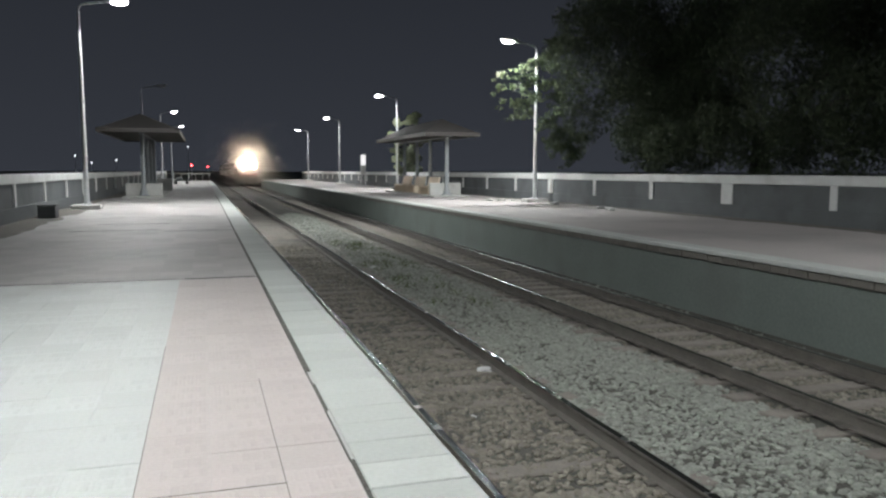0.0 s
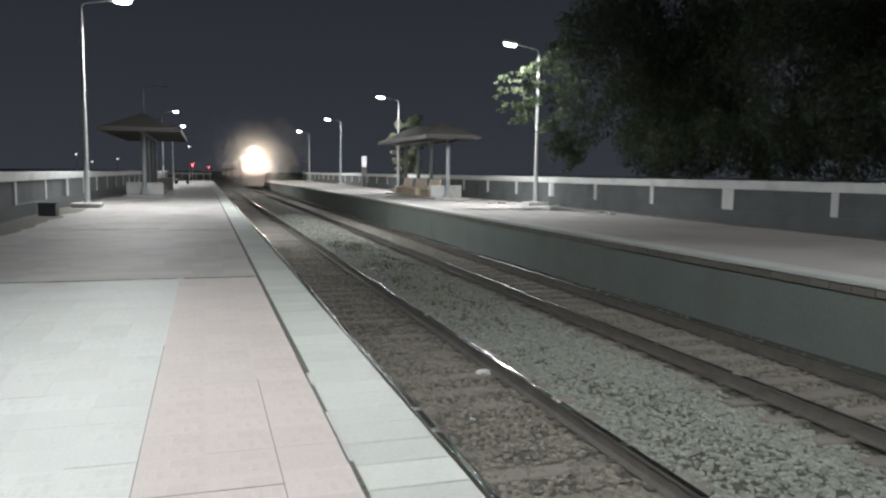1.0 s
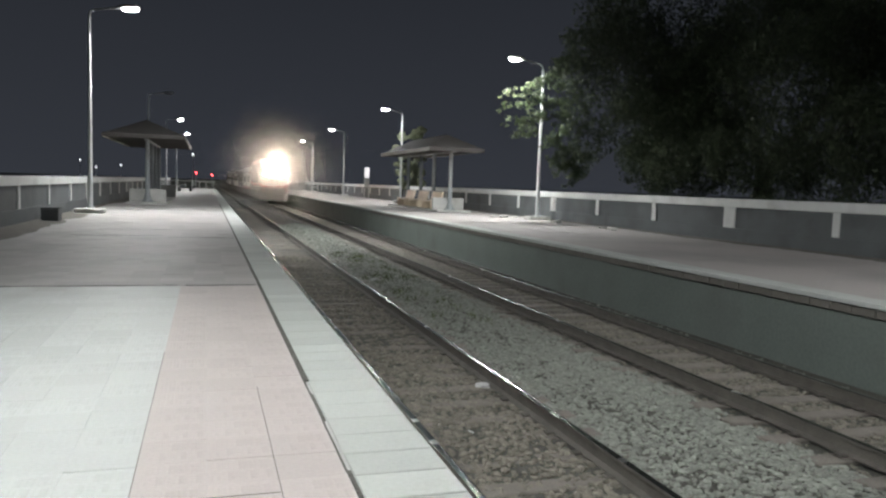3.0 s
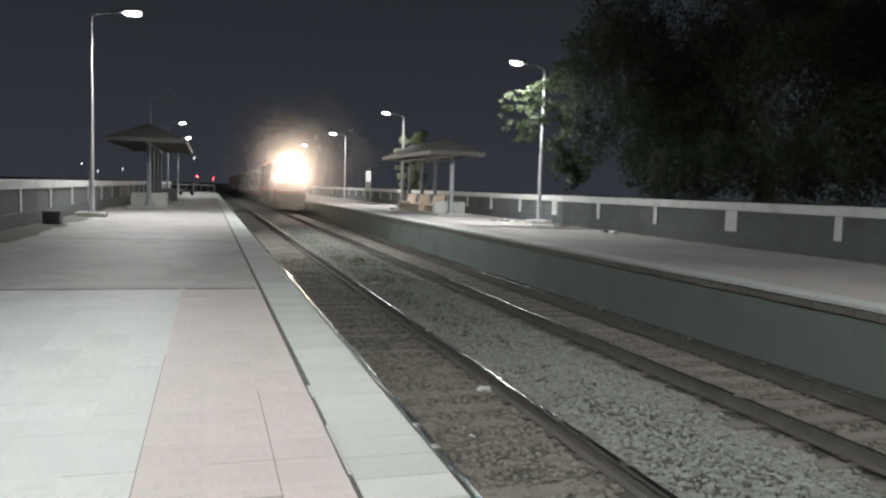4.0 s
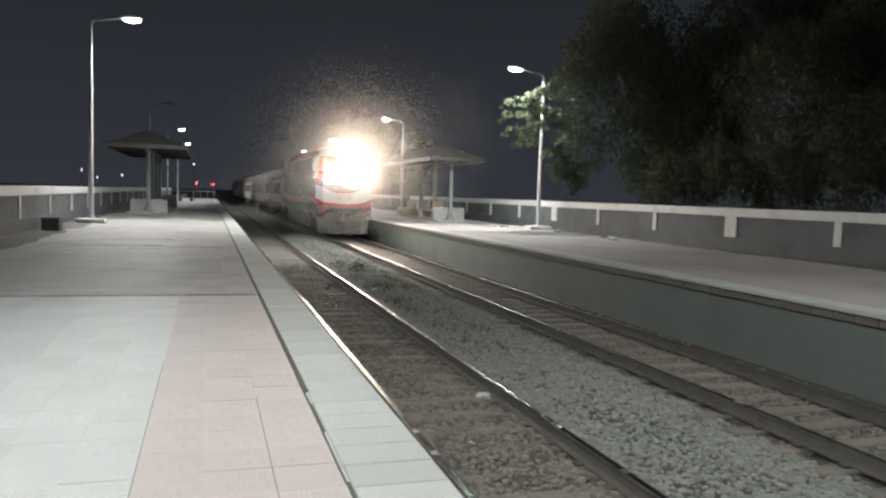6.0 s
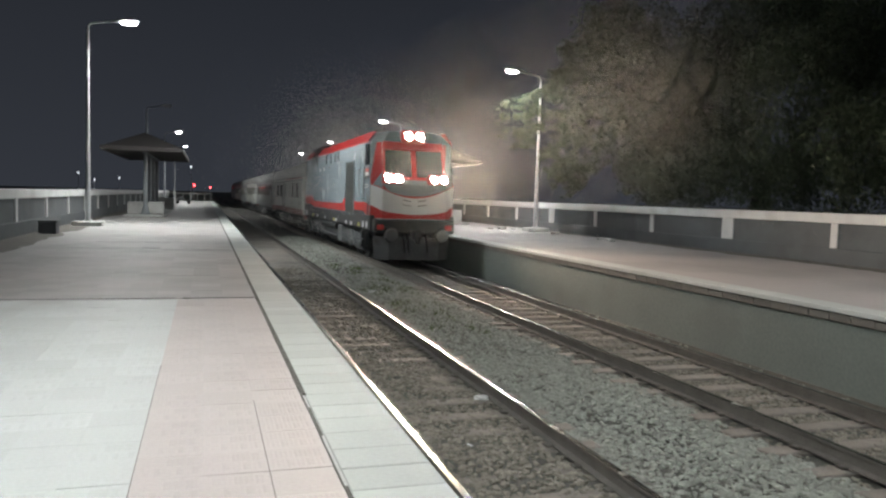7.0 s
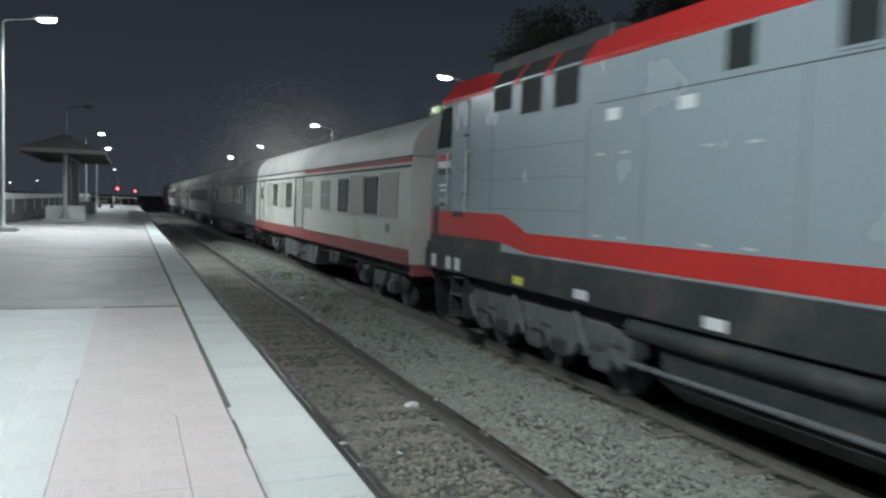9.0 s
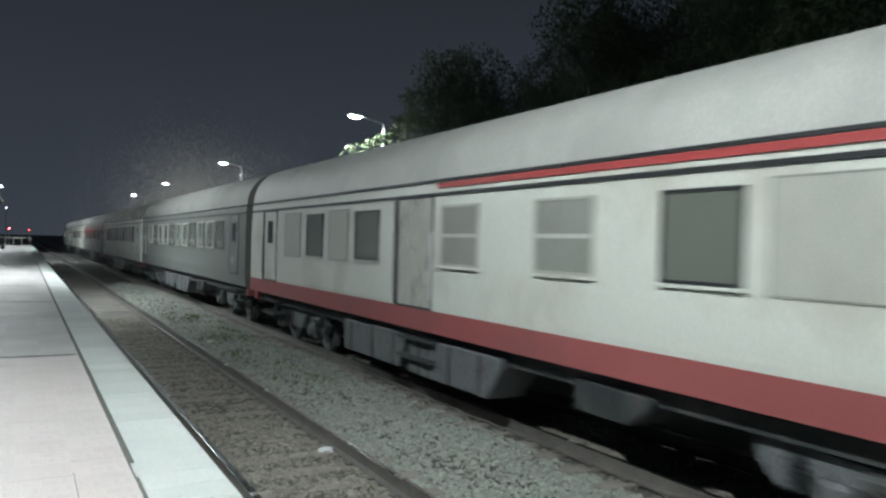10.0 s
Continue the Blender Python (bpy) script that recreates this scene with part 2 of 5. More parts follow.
def slab(bm, outline, x0, x1):
    """An outline in y, z drawn out along x."""
    a = [bm.verts.new((x0, y, z)) for y, z in outline]
    b = [bm.verts.new((x1, y, z)) for y, z in outline]
    k = len(outline)
    for i in range(k):
        bm.faces.new((a[i], a[(i + 1) % k], b[(i + 1) % k], b[i]))
    bm.faces.new(a[::-1])
    bm.faces.new(b)


def mesh_of(name, bm, mat, smooth=False):
    bmesh.ops.recalc_face_normals(bm, faces=bm.faces)
    me = bpy.data.meshes.new(name)
    bm.to_mesh(me)
    bm.free()
    me.materials.append(mat)
    if smooth:
        me.shade_smooth()
        me.set_sharp_from_angle(angle=radians(40))
    return me


def part(name, bm, mat, parent=None, label="", smooth=False, at=None):
    ob = new(name, mesh_of(name, bm, mat, smooth))
    ob.parent = parent
    if at is not None:
        ob.location = at
    if label:
        ob["label"] = label
    return ob


def boxpart(name, mat, parent, dims, bevel=0.0, label=""):
    bm = bmesh.new()
    box(bm, *dims, bevel)
    return part(name, bm, mat, parent, label)


def raw(name, verts, faces, mat, parent=None):
    me = bpy.data.meshes.new(name)
    me.from_pydata(verts, [], faces)
    me.materials.append(mat)
    ob = new(name, me)
    ob.parent = parent
    return ob


def thing(name, m, label, category, group=""):
    ob = new(name)
    ob.matrix_basis = m
    return tagged(ob, label, category, group)


def structure(ob, label, category):
    return tagged(ob, label, category, kind="structure")


# ---- ground, tracks, platforms, walls ----
def ground():
    bm = bmesh.new()
    xs = [-900, -60, -12, 0.9, 9.0, 20, 70, 900]
    ys = [-200, -20, 0, 20, 60, 130, 400, 2500]
    grid = [[bm.verts.new((x, y, BED - 0.06)) for y in ys] for x in xs]
    for i in range(len(xs) - 1):
        for j in range(len(ys) - 1):
            bm.faces.new((grid[i][j], grid[i + 1][j], grid[i + 1][j + 1], grid[i][j + 1]))
    structure(part("ground", bm, M_BALLAST), "dusty dark ground along the railway at night", "ground")


def ballast_bed():
    """The bed between the platforms: humped between the tracks, pitted all over."""
    xs = np.arange(EDGE_L - 0.02, EDGE_R + 0.03, 0.11)
    ys = np.concatenate([np.arange(-8, 30, 0.16), np.arange(30, 150, 1.2)])
    hump = 0.10 * np.exp(-((xs - 4.75) / 0.62) ** 2) - 0.07 * np.exp(-((xs - 8.4) / 0.4) ** 2) + 0.030 * np.exp(-((xs - NEAR_C) / 0.9) ** 4) + 0.012 * np.exp(-((xs - FAR_C) / 0.9) ** 4)
    verts = []
    for i, x in enumerate(xs):
        for y in ys:
            k = noise.noise(Vector((x * 1.1, y * 0.8, 0))) * 0.030 + noise.noise(Vector((x * 6, y * 6, 3))) * 0.022
            verts.append((x, y, BED + hump[i] + (k if y < 30 else k * 0.5)))
    w = len(ys)
    faces = [(i * w + j, (i + 1) * w + j, (i + 1) * w + j + 1, i * w + j + 1) for i in range(len(xs) - 1) for j in range(w - 1)]
    structure(raw("ballast_bed", verts, faces, M_BALLAST), "grey crushed stone ballast between the platforms", "ballast")


RAIL_OUTLINE = [(-0.070, -0.172), (0.070, -0.172), (0.070, -0.160), (0.012, -0.140), (0.010, -0.045), (0.035, -0.035), (0.036, -0.004), (-0.036, -0.004), (-0.035, -0.035), (-0.010, -0.045), (-0.012, -0.140), (-0.070, -0.160)]


def track(centre, label):
    t = thing("railway_track", pose(centre, 0, RAIL), label, "railway track", "tracks between the platforms")
    for s in (-1, 1):
        bm = bmesh.new()
        prism(bm, [(s * 0.7525 + x, z) for x, z in RAIL_OUTLINE], -30, 420)
        rail = part("rail", bm, M_RAIL, t, "rusty steel rail")
        bm = bmesh.new()
        prism(bm, [(s * 0.7525 + x, z) for x, z in ((-0.034, -0.0038), (0.034, -0.0038), (0.027, 0.0), (-0.027, 0.0))], -30, 420)
        part("running_surface", bm, M_RAILTOP, rail, "polished rail head")
    bm = bmesh.new()
    box(bm, -1.25, 1.25, -0.12, 0.12, -0.33, -0.178, 0.015)
    me = mesh_of("sleeper", bm, M_SLEEPER)
    bm = bmesh.new()
    box(bm, -0.045, 0.045, -0.05, 0.05, -0.178, -0.150, 0.008)
    clip = mesh_of("rail_fastening", bm, M_RAIL)
    rng = random.Random(int(centre * 10))
    for i in range(120):
        y = -6 + i * 0.62
        s = new("sleeper", me)
        s.parent = t
        s.matrix_basis = pose(rng.uniform(-0.03, 0.03), y, rng.uniform(-0.012, 0.006), 0, 0, rng.uniform(-0.7, 0.7))
        if i < 70:
            for k in (-0.8525, -0.6525, 0.6525, 0.8525):
                c = new("rail_fastening", clip)
                c.parent = t
                c.location = (k, y, 0)
    return t


def platforms():
    # the body under each platform's paving
    bm = bmesh.new()
    box(bm, WALL_L - 0.4, EDGE_L - 0.07, -12, 111, -1.4, -0.04)
    left = structure(part("platform_left", bm, M_PLATFACE), "raised station platform with pale tiled paving", "platform")
    bm = bmesh.new()
    box(bm, EDGE_R + 0.10, WALL_R + 0.4, -12, 125, -1.4, -0.13)
    right = structure(part("platform_right", bm, M_PLATFACE), "raised station platform with worn screed paving", "platform")
    bm = bmesh.new()
    box(bm, EDGE_R + 0.45, WALL_R + 0.4, -12, 125, -0.13, 0.0)
    part("paving", bm, M_SCREED, right, "worn pinkish grey screed")
    bm = bmesh.new()
    box(bm, EDGE_R, EDGE_R + 0.446, -12, 125, -0.075, 0.004, 0.012)
    part("coping", bm, M_COPING, right, "pale concrete edge strip")
    # end ramps at the far end of the left platform
    bm = bmesh.new()
    slab(bm, [(111, -0.02), (111, -1.4), (119, -1.4), (119, -1.3)], WALL_L - 0.4, EDGE_L - 0.07)
    structure(part("platform_ramp", bm, M_SCREED), "sloping concrete end of the platform", "ramp")
    return left, right


GROOVE, PINK = 0.65, -0.325
TILE = 0.325


def paving(left, right):
    rng = random.Random(4)

    def bevelled(w, d, h, mat, name):
        bm = bmesh.new()
        e = 0.0012 if w < 0.4 else 0.006
        lo = [bm.verts.new((x, y, -h)) for x, y in ((0, 0), (w, 0), (w, d), (0, d))]
        mid = [bm.verts.new((x, y, -e)) for x, y in ((0, 0), (w, 0), (w, d), (0, d))]
        top = [bm.verts.new((x, y, 0)) for x, y in ((e, e), (w - e, e), (w - e, d - e), (e, d - e))]
        for a, b in ((lo, mid), (mid, top)):
            for i in range(4):
                bm.faces.new((a[i], a[(i + 1) % 4], b[(i + 1) % 4], b[i]))
        bm.faces.new(top)
        return mesh_of(name, bm, mat)

    def ribbed(w, mat):
        """A square tile with its relief of fine ribs."""
        bm = bmesh.new()
        box(bm, 0, w, 0, w, -0.04, -0.0008)
        k = 11
        for i in range(k):
            x = 0.02 + i * (w - 0.04) / k
            q = (w - 0.04) / k
            for y0, y1 in ((0.035, w * 0.47), (w * 0.53, w - 0.035)):
                a = [bm.verts.new(v) for v in ((x, y0, -0.0007), (x + q * 0.5, y0 + 0.012, 0.0007), (x + q, y0, -0.0007), (x, y1, -0.0007), (x + q * 0.5, y1 - 0.012, 0.0007), (x + q, y1, -0.0007))]
                bm.faces.new((a[0], a[1], a[4], a[3]))
                bm.faces.new((a[1], a[2], a[5], a[4]))
        return mesh_of("tile", bm, mat)

    cop = bevelled(EDGE_L - GROOVE - 0.03, 0.292, 0.10, M_COPING, "coping_slab")
    pinks = [bevelled(TILE - 0.0012, TILE - 0.0012, 0.04, M_PINK_TILE, "tile"), ribbed(TILE - 0.0012, M_PINK_TILE)]
    whites = [bevelled(TILE - 0.0012, TILE - 0.0012, 0.04, M_WHITE_TILE, "tile"), ribbed(TILE - 0.0012, M_WHITE_TILE)]

    def lay(me, x, y, name):
        ob = new(name, me)
        ob.parent = left
        ob.matrix_basis = pose(x, y, rng.uniform(-0.0015, 0.0015), rng.uniform(-0.15, 0.15), rng.uniform(-0.15, 0.15), rng.uniform(-0.1, 0.1))

    y = 1.4
    while y < 24:
        lay(cop, GROOVE + 0.03, y, "coping_slab")
        y += 0.30
    for j in range(26):
        for i in range(3):
            lay(pinks[rng.random() < 0.85], PINK + i * TILE, 1.9 + j * TILE, "tile")
    for j in range(22):
        for i in range(8):
            lay(whites[rng.random() < 0.6], PINK - (i + 1) * TILE, 2.2 + j * TILE, "tile")

    def joined(name, tiles, mat, parent):
        verts, faces = [], []
        for x, y, w, d in tiles:
            z = rng.uniform(-0.0015, 0.0015)
            b = len(verts)
            verts += [(x, y, -0.05), (x + w, y, -0.05), (x + w, y + d, -0.05), (x, y + d, -0.05), (x, y, z), (x + w, y, z), (x + w, y + d, z), (x, y + d, z)]
            faces += [(b + 4, b + 5, b + 6, b + 7)] + [(b + i, b + (i + 1) % 4, b + 4 + (i + 1) % 4, b + 4 + i) for i in range(4)]
        ob = raw(name, verts, faces, mat, parent)
        ob["kind"] = "stuff"

    g = 0.0015
    joined("paving_far_coping", [(GROOVE + 0.03, 24 + i * 0.3 - 0.2, EDGE_L - GROOVE - 0.03, 0.292) for i in range(290)] + [(GROOVE + 0.03, 1.4 - i * 0.3, EDGE_L - GROOVE - 0.03, 0.292) for i in range(1, 40)], M_COPING, left)
    end = 1.9 + 26 * TILE
    joined("paving_pink", [(PINK + i * TILE, 1.9 - (j + 1) * TILE, TILE - g, TILE - g) for i in range(3) for j in range(30)], M_PINK_TILE, left)
    joined("paving_white", [(PINK - (i + 1) * TILE, 2.2 + j * TILE, TILE - g, TILE - g) for i in range(14) for j in range(-36, 25) if (i >= 8 or j < 0 or j >= 22) and 2.2 + j * TILE < end - 0.2], M_WHITE_TILE, left)
    far = []
    y = end + 0.05
    while y < 110.8:
        d = 0.40 if y < 60 else 1.0
        for i in range(13):
            far.append((WALL_L + 0.02 + i * 0.4225, y, 0.4225 - g, d - g))
        y += d
    joined("paving_grey", far, M_GREY_TILE, left)
    # mortar bed that shows in the joints, and the wide dark groove behind the coping
    boxpart("mortar_bed", M_MORTAR, left, (WALL_L - 0.3, GROOVE + 0.028, -11.9, 110.9, -0.04, -0.005))
    boxpart("joint_bed", M_BRICKEDGE, left, (GROOVE + 0.032, EDGE_L - 0.06, -11.9, 110.9, -0.04, -0.012), label="dark joints between the coping slabs")
    # facing blocks under the edge of the far platform
    bm = bmesh.new()
    box(bm, 0, 0.30, 0.006, 0.394, -0.13, 0, 0.01)
    me = mesh_of("facing_block", bm, M_BRICKEDGE)
    for i in range(100):
        ob = new("facing_block", me)
        ob.parent = right
        ob.location = (EDGE_R + 0.045 + rng.uniform(-0.006, 0.006), 2 + i * 0.4, -0.077)


def boundary_wall(x, face, y0, y1, posts, wide, name):
    """face: +1 where the platform lies towards +x. Grey panels with a white top band and white pilasters above a low plinth."""
    w = structure(new(name), "low grey rendered wall with white band and pilasters", "wall")

    def slice_(a, b):
        return (min(x + face * a, x + face * b), max(x + face * a, x + face * b))

    boxpart("panel", M_WALLDARK, w, (*slice_(-0.20, -0.035), y0, y1, -0.5, 1.05))
    boxpart("plinth", M_WALLDARK, w, (*slice_(-0.20, 0.0), y0, y1, -0.5, 0.42), 0.012)
    boxpart("top_band", M_WALLWHITE, w, (*slice_(-0.23, 0.012), y0, y1, 1.05, 1.31), 0.012)
    for y in posts:
        d = 0.26 if y in wide else 0.11
        boxpart("pilaster", M_WALLWHITE, w, (*slice_(-0.03, 0.008), y - d, y + d, 0.424, 1.048))
    return w


def far_fence():
    """Railing that closes the far end of the left platform."""
    f = thing("platform_barrier", pose(-4.9, 112.5, 0), "pale metal barrier at the platform's far end", "barrier")
    for i in range(7):
        boxpart("post", M_FASCIA, f, (i * 0.95, i * 0.95 + 0.07, 0, 0.07, -1.0, 1.0))
    boxpart("rail", M_FASCIA, f, (-0.1, 5.9, -0.01, 0.08, 0.93, 1.02))


# ---- platform furniture ----
def street_lamp(side, height, lit):
    """Post on a plinth at the origin; the arm reaches along side (+1 or -1 in x)."""
    s = thing("street_lamp", pose(0, 0, 0), "grey steel lamp post with a lit white head" if lit else "grey steel lamp post with its lamp out", "street lamp", "platform lamp posts")
    boxpart("plinth", M_CONCRETE, s, (-0.5, 0.5, -0.4, 0.4, 0, 0.17), 0.02)
    bm = bmesh.new()
    box(bm, -0.16, 0.16, -0.16, 0.16, 0.17, 0.195)
    part("base_plate", bm, M_POST, s)
    for i in range(4):
        bm = bmesh.new()
        a = radians(45 + 90 * i)
        rod(bm, (0.16 * math.cos(a), 0.16 * math.sin(a), 0.19), (0.16 * math.cos(a), 0.16 * math.sin(a), 0.24), 0.018, seg=6)
        part("bolt", bm, M_POST, s)
    bm = bmesh.new()
    rod(bm, (0, 0, 0.19), (0, 0, 1.3), 0.095, seg=12)
    rod(bm, (0, 0, 1.28), (0, 0, height - 0.35), 0.085, 0.05, 12)
    part("pole", bm, M_POST, s, smooth=True)
    bm = bmesh.new()
    pts = [(0, height - 0.36), (0.02, height - 0.2), (0.12, height - 0.1), (0.35, height - 0.05), (0.95, height + 0.05)]
    for (a, za), (b, zb) in zip(pts, pts[1:]):
        rod(bm, (side * a, 0, za), (side * b, 0, zb), 0.035, seg=8)
    part("arm", bm, M_POST, s, smooth=True)
    bm = bmesh.new()
    prism(bm, [(side * 0.90, height + 0.02), (side * 1.75, height + 0.10), (side * 1.70, height + 0.19), (side * 1.2, height + 0.20), (side * 0.92, height + 0.10)], -0.14, 0.14)
    bmesh.ops.bevel(bm, geom=list(bm.edges), offset=0.025, segments=2, affect="EDGES")
    head = part("lamp_head", bm, M_POST, s, smooth=True)
    bm = bmesh.new()
    bmesh.ops.create_uvsphere(bm, u_segments=14, v_segments=8, radius=1, matrix=Matrix.Translation((side * 1.38, 0, height + 0.05)) @ Matrix.Diagonal((0.30, 0.115, 0.10, 1)))
    part("lens", bm, M_LAMP if lit else M_LAMPOFF, head, "glowing white lens" if lit else "dark lens", smooth=True)
    return s


def shelter(at, half, cols, y0, y1, label):
    """Hip-roofed shelter on a row of columns along y; half: half its width, cols: the columns, y0 and y1: the eaves."""
    s = thing("platform_shelter", at, label, "shelter", "platform shelters")
    boxpart("plinth", M_CONCRETE, s, (-0.98, 0.98, 0.0, 11.6, 0, 0.10), 0.015)
    for y in cols:
        bm = bmesh.new()
        rod(bm, (0, y, 0.10), (0, y, 3.25), 0.12, 0.10, 14)
        box(bm, -0.26, 0.26, y - 0.26, y + 0.26, 0.10, 0.16)
        rod(bm, (0, y, 0.16), (0, y, 0.50), 0.22, 0.13, 14)
        part("column", bm, M_COLUMN, s, smooth=True)
    boxpart("bench_end", M_CONCRETE, s, (-0.90, 0.90, cols[0] + 0.25, cols[0] + 0.45, 0.10, 0.76), 0.03, "white concrete panel")
    boxpart("beam", M_COLUMN, s, (-0.10, 0.10, 0.2, 11.4, 3.22, 3.34))
    # hip roof with a shallow pitch
    bm = bmesh.new()
    x, r0, r1 = half, y0 + 1.9, y1 - 1.9
    lo = [bm.verts.new(v) for v in ((-x, y0, 3.30), (x, y0, 3.30), (x, y1, 3.30), (-x, y1, 3.30))]
    mi = [bm.verts.new(v) for v in ((-x, y0, 3.44), (x, y0, 3.44), (x, y1, 3.44), (-x, y1, 3.44))]
    rg = [bm.verts.new((0, r0, 4.28)), bm.verts.new((0, r1, 4.28))]
    bm.faces.new(lo)
    for i in range(4):
        bm.faces.new((lo[i], lo[(i + 1) % 4], mi[(i + 1) % 4], mi[i]))
    bm.faces.new((mi[0], mi[1], rg[0]))
    bm.faces.new((mi[1], mi[2], rg[1], rg[0]))
    bm.faces.new((mi[2], mi[3], rg[1]))
    bm.faces.new((mi[3], mi[0], rg[0], rg[1]))
    part("roof", bm, M_ROOF, s, "brown tiled hip roof")
    for k in (-1, 1):
        boxpart("fascia", M_FASCIA, s, (min(k * (half + 0.01), k * (half + 0.05)), max(k * (half + 0.01), k * (half + 0.05)), y0, y1, 3.27, 3.46))
    for y in (y0 - 0.04, y1):
        boxpart("fascia", M_ROOF, s, (-half - 0.05, half + 0.05, y, y + 0.04, 3.27, 3.46))
    return s


def station_bench():
    b = thing("station_bench", pose(0, 0, 0), "cream marble station bench with solid back", "bench", "benches under the shelter")
    boxpart("seat", M_SEAT, b, (-0.55, 0.0, 0, 2.0, 0.40, 0.47), 0.015)
    bm = bmesh.new()
    prism(bm, [(0.0, 0.45), (0.08, 0.45), (0.20, 0.98), (0.13, 0.98)], 0, 2.0)
    part("backrest", bm, M_SEAT, b)
    for y in (0.0, 1.84):
        boxpart("leg", M_SEAT, b, (-0.52, 0.06, y, y + 0.16, 0, 0.396), 0.01)
    return b


def litter_box():
    b = thing("concrete_box", pose(-4.42, 24.7, 0), "dark concrete box standing beside the wall", "box")
    boxpart("body", M_WALLDARK, b, (-0.24, 0.24, 0, 0.55, 0, 0.36), 0.02)
    boxpart("lid", M_WALLDARK, b, (-0.26, 0.26, -0.02, 0.57, 0.362, 0.40), 0.01)


def sign_board():
    s = thing("sign_board", pose(14.3, 70.5, 0), "small white sign board with a glowing panel on two posts", "sign")
    for x in (-0.24, 0.18):
        boxpart("post", M_POST, s, (x, x + 0.06, 0, 0.06, 0, 2.9))
    # The upper panel glows by its material, the lower one doesn't.
    boxpart("panel", M_SIGN, s, (-0.20, 0.20, -0.06, -0.004, 1.95, 2.9), 0.02)
    boxpart("panel", M_FASCIA, s, (-0.20, 0.20, -0.05, -0.004, 1.1, 1.93), 0.02, "pale unlit lower panel")


# ---- trees ----
def tree(name, at, trunk, clumps, count, size, seed, label, leaf=None):
    """trunk: list of limbs (points and radii); clumps: ellipsoids filled with leaf sprays."""
    t = thing(name, at, label, "tree")
    bm = bmesh.new()
    for a, b, r0, r1 in trunk:
        rod(bm, a, b, r0, r1, 9)
    part("trunk", bm, M_BARK, t, smooth=True)
    rng = np.random.default_rng(seed)
    vol = np.array([c[3] * c[4] * c[5] for c in clumps], float) ** 0.72
    pts = []
    for c, k in zip(clumps, (vol / vol.sum() * count).astype(int)):
        d = rng.normal(size=(k, 3))
        d /= np.linalg.norm(d, axis=1)[:, None]
        p = d * (rng.uniform(0.2, 1.0, (k, 1)) ** 0.5) * np.array(c[3:6]) + np.array(c[:3])
        pts.append(p + 0.20 * np.array(c[3:6]).mean() * np.sin(p[:, [1, 2, 0]] * 2.7 + seed))
    p = np.concatenate(pts)
    k = len(p)
    a = rng.normal(size=(k, 3)) - np.array((0, 0, 0.6))
    a /= np.linalg.norm(a, axis=1)[:, None]
    b = np.cross(a, rng.normal(size=(k, 3)))
    b /= np.linalg.norm(b, axis=1)[:, None]
    w = size * rng.uniform(0.6, 1.3, (k, 1))
    v = np.stack([p - a * w, p + b * w * 0.3, p + a * w, p - b * w * 0.3], axis=1).reshape(-1, 3)
    verts = v.tolist()
    faces = np.arange(4 * k).reshape(-1, 4).tolist()
    raw("crown", verts, faces, leaf or M_LEAF, t)["label"] = "dense green leaves"


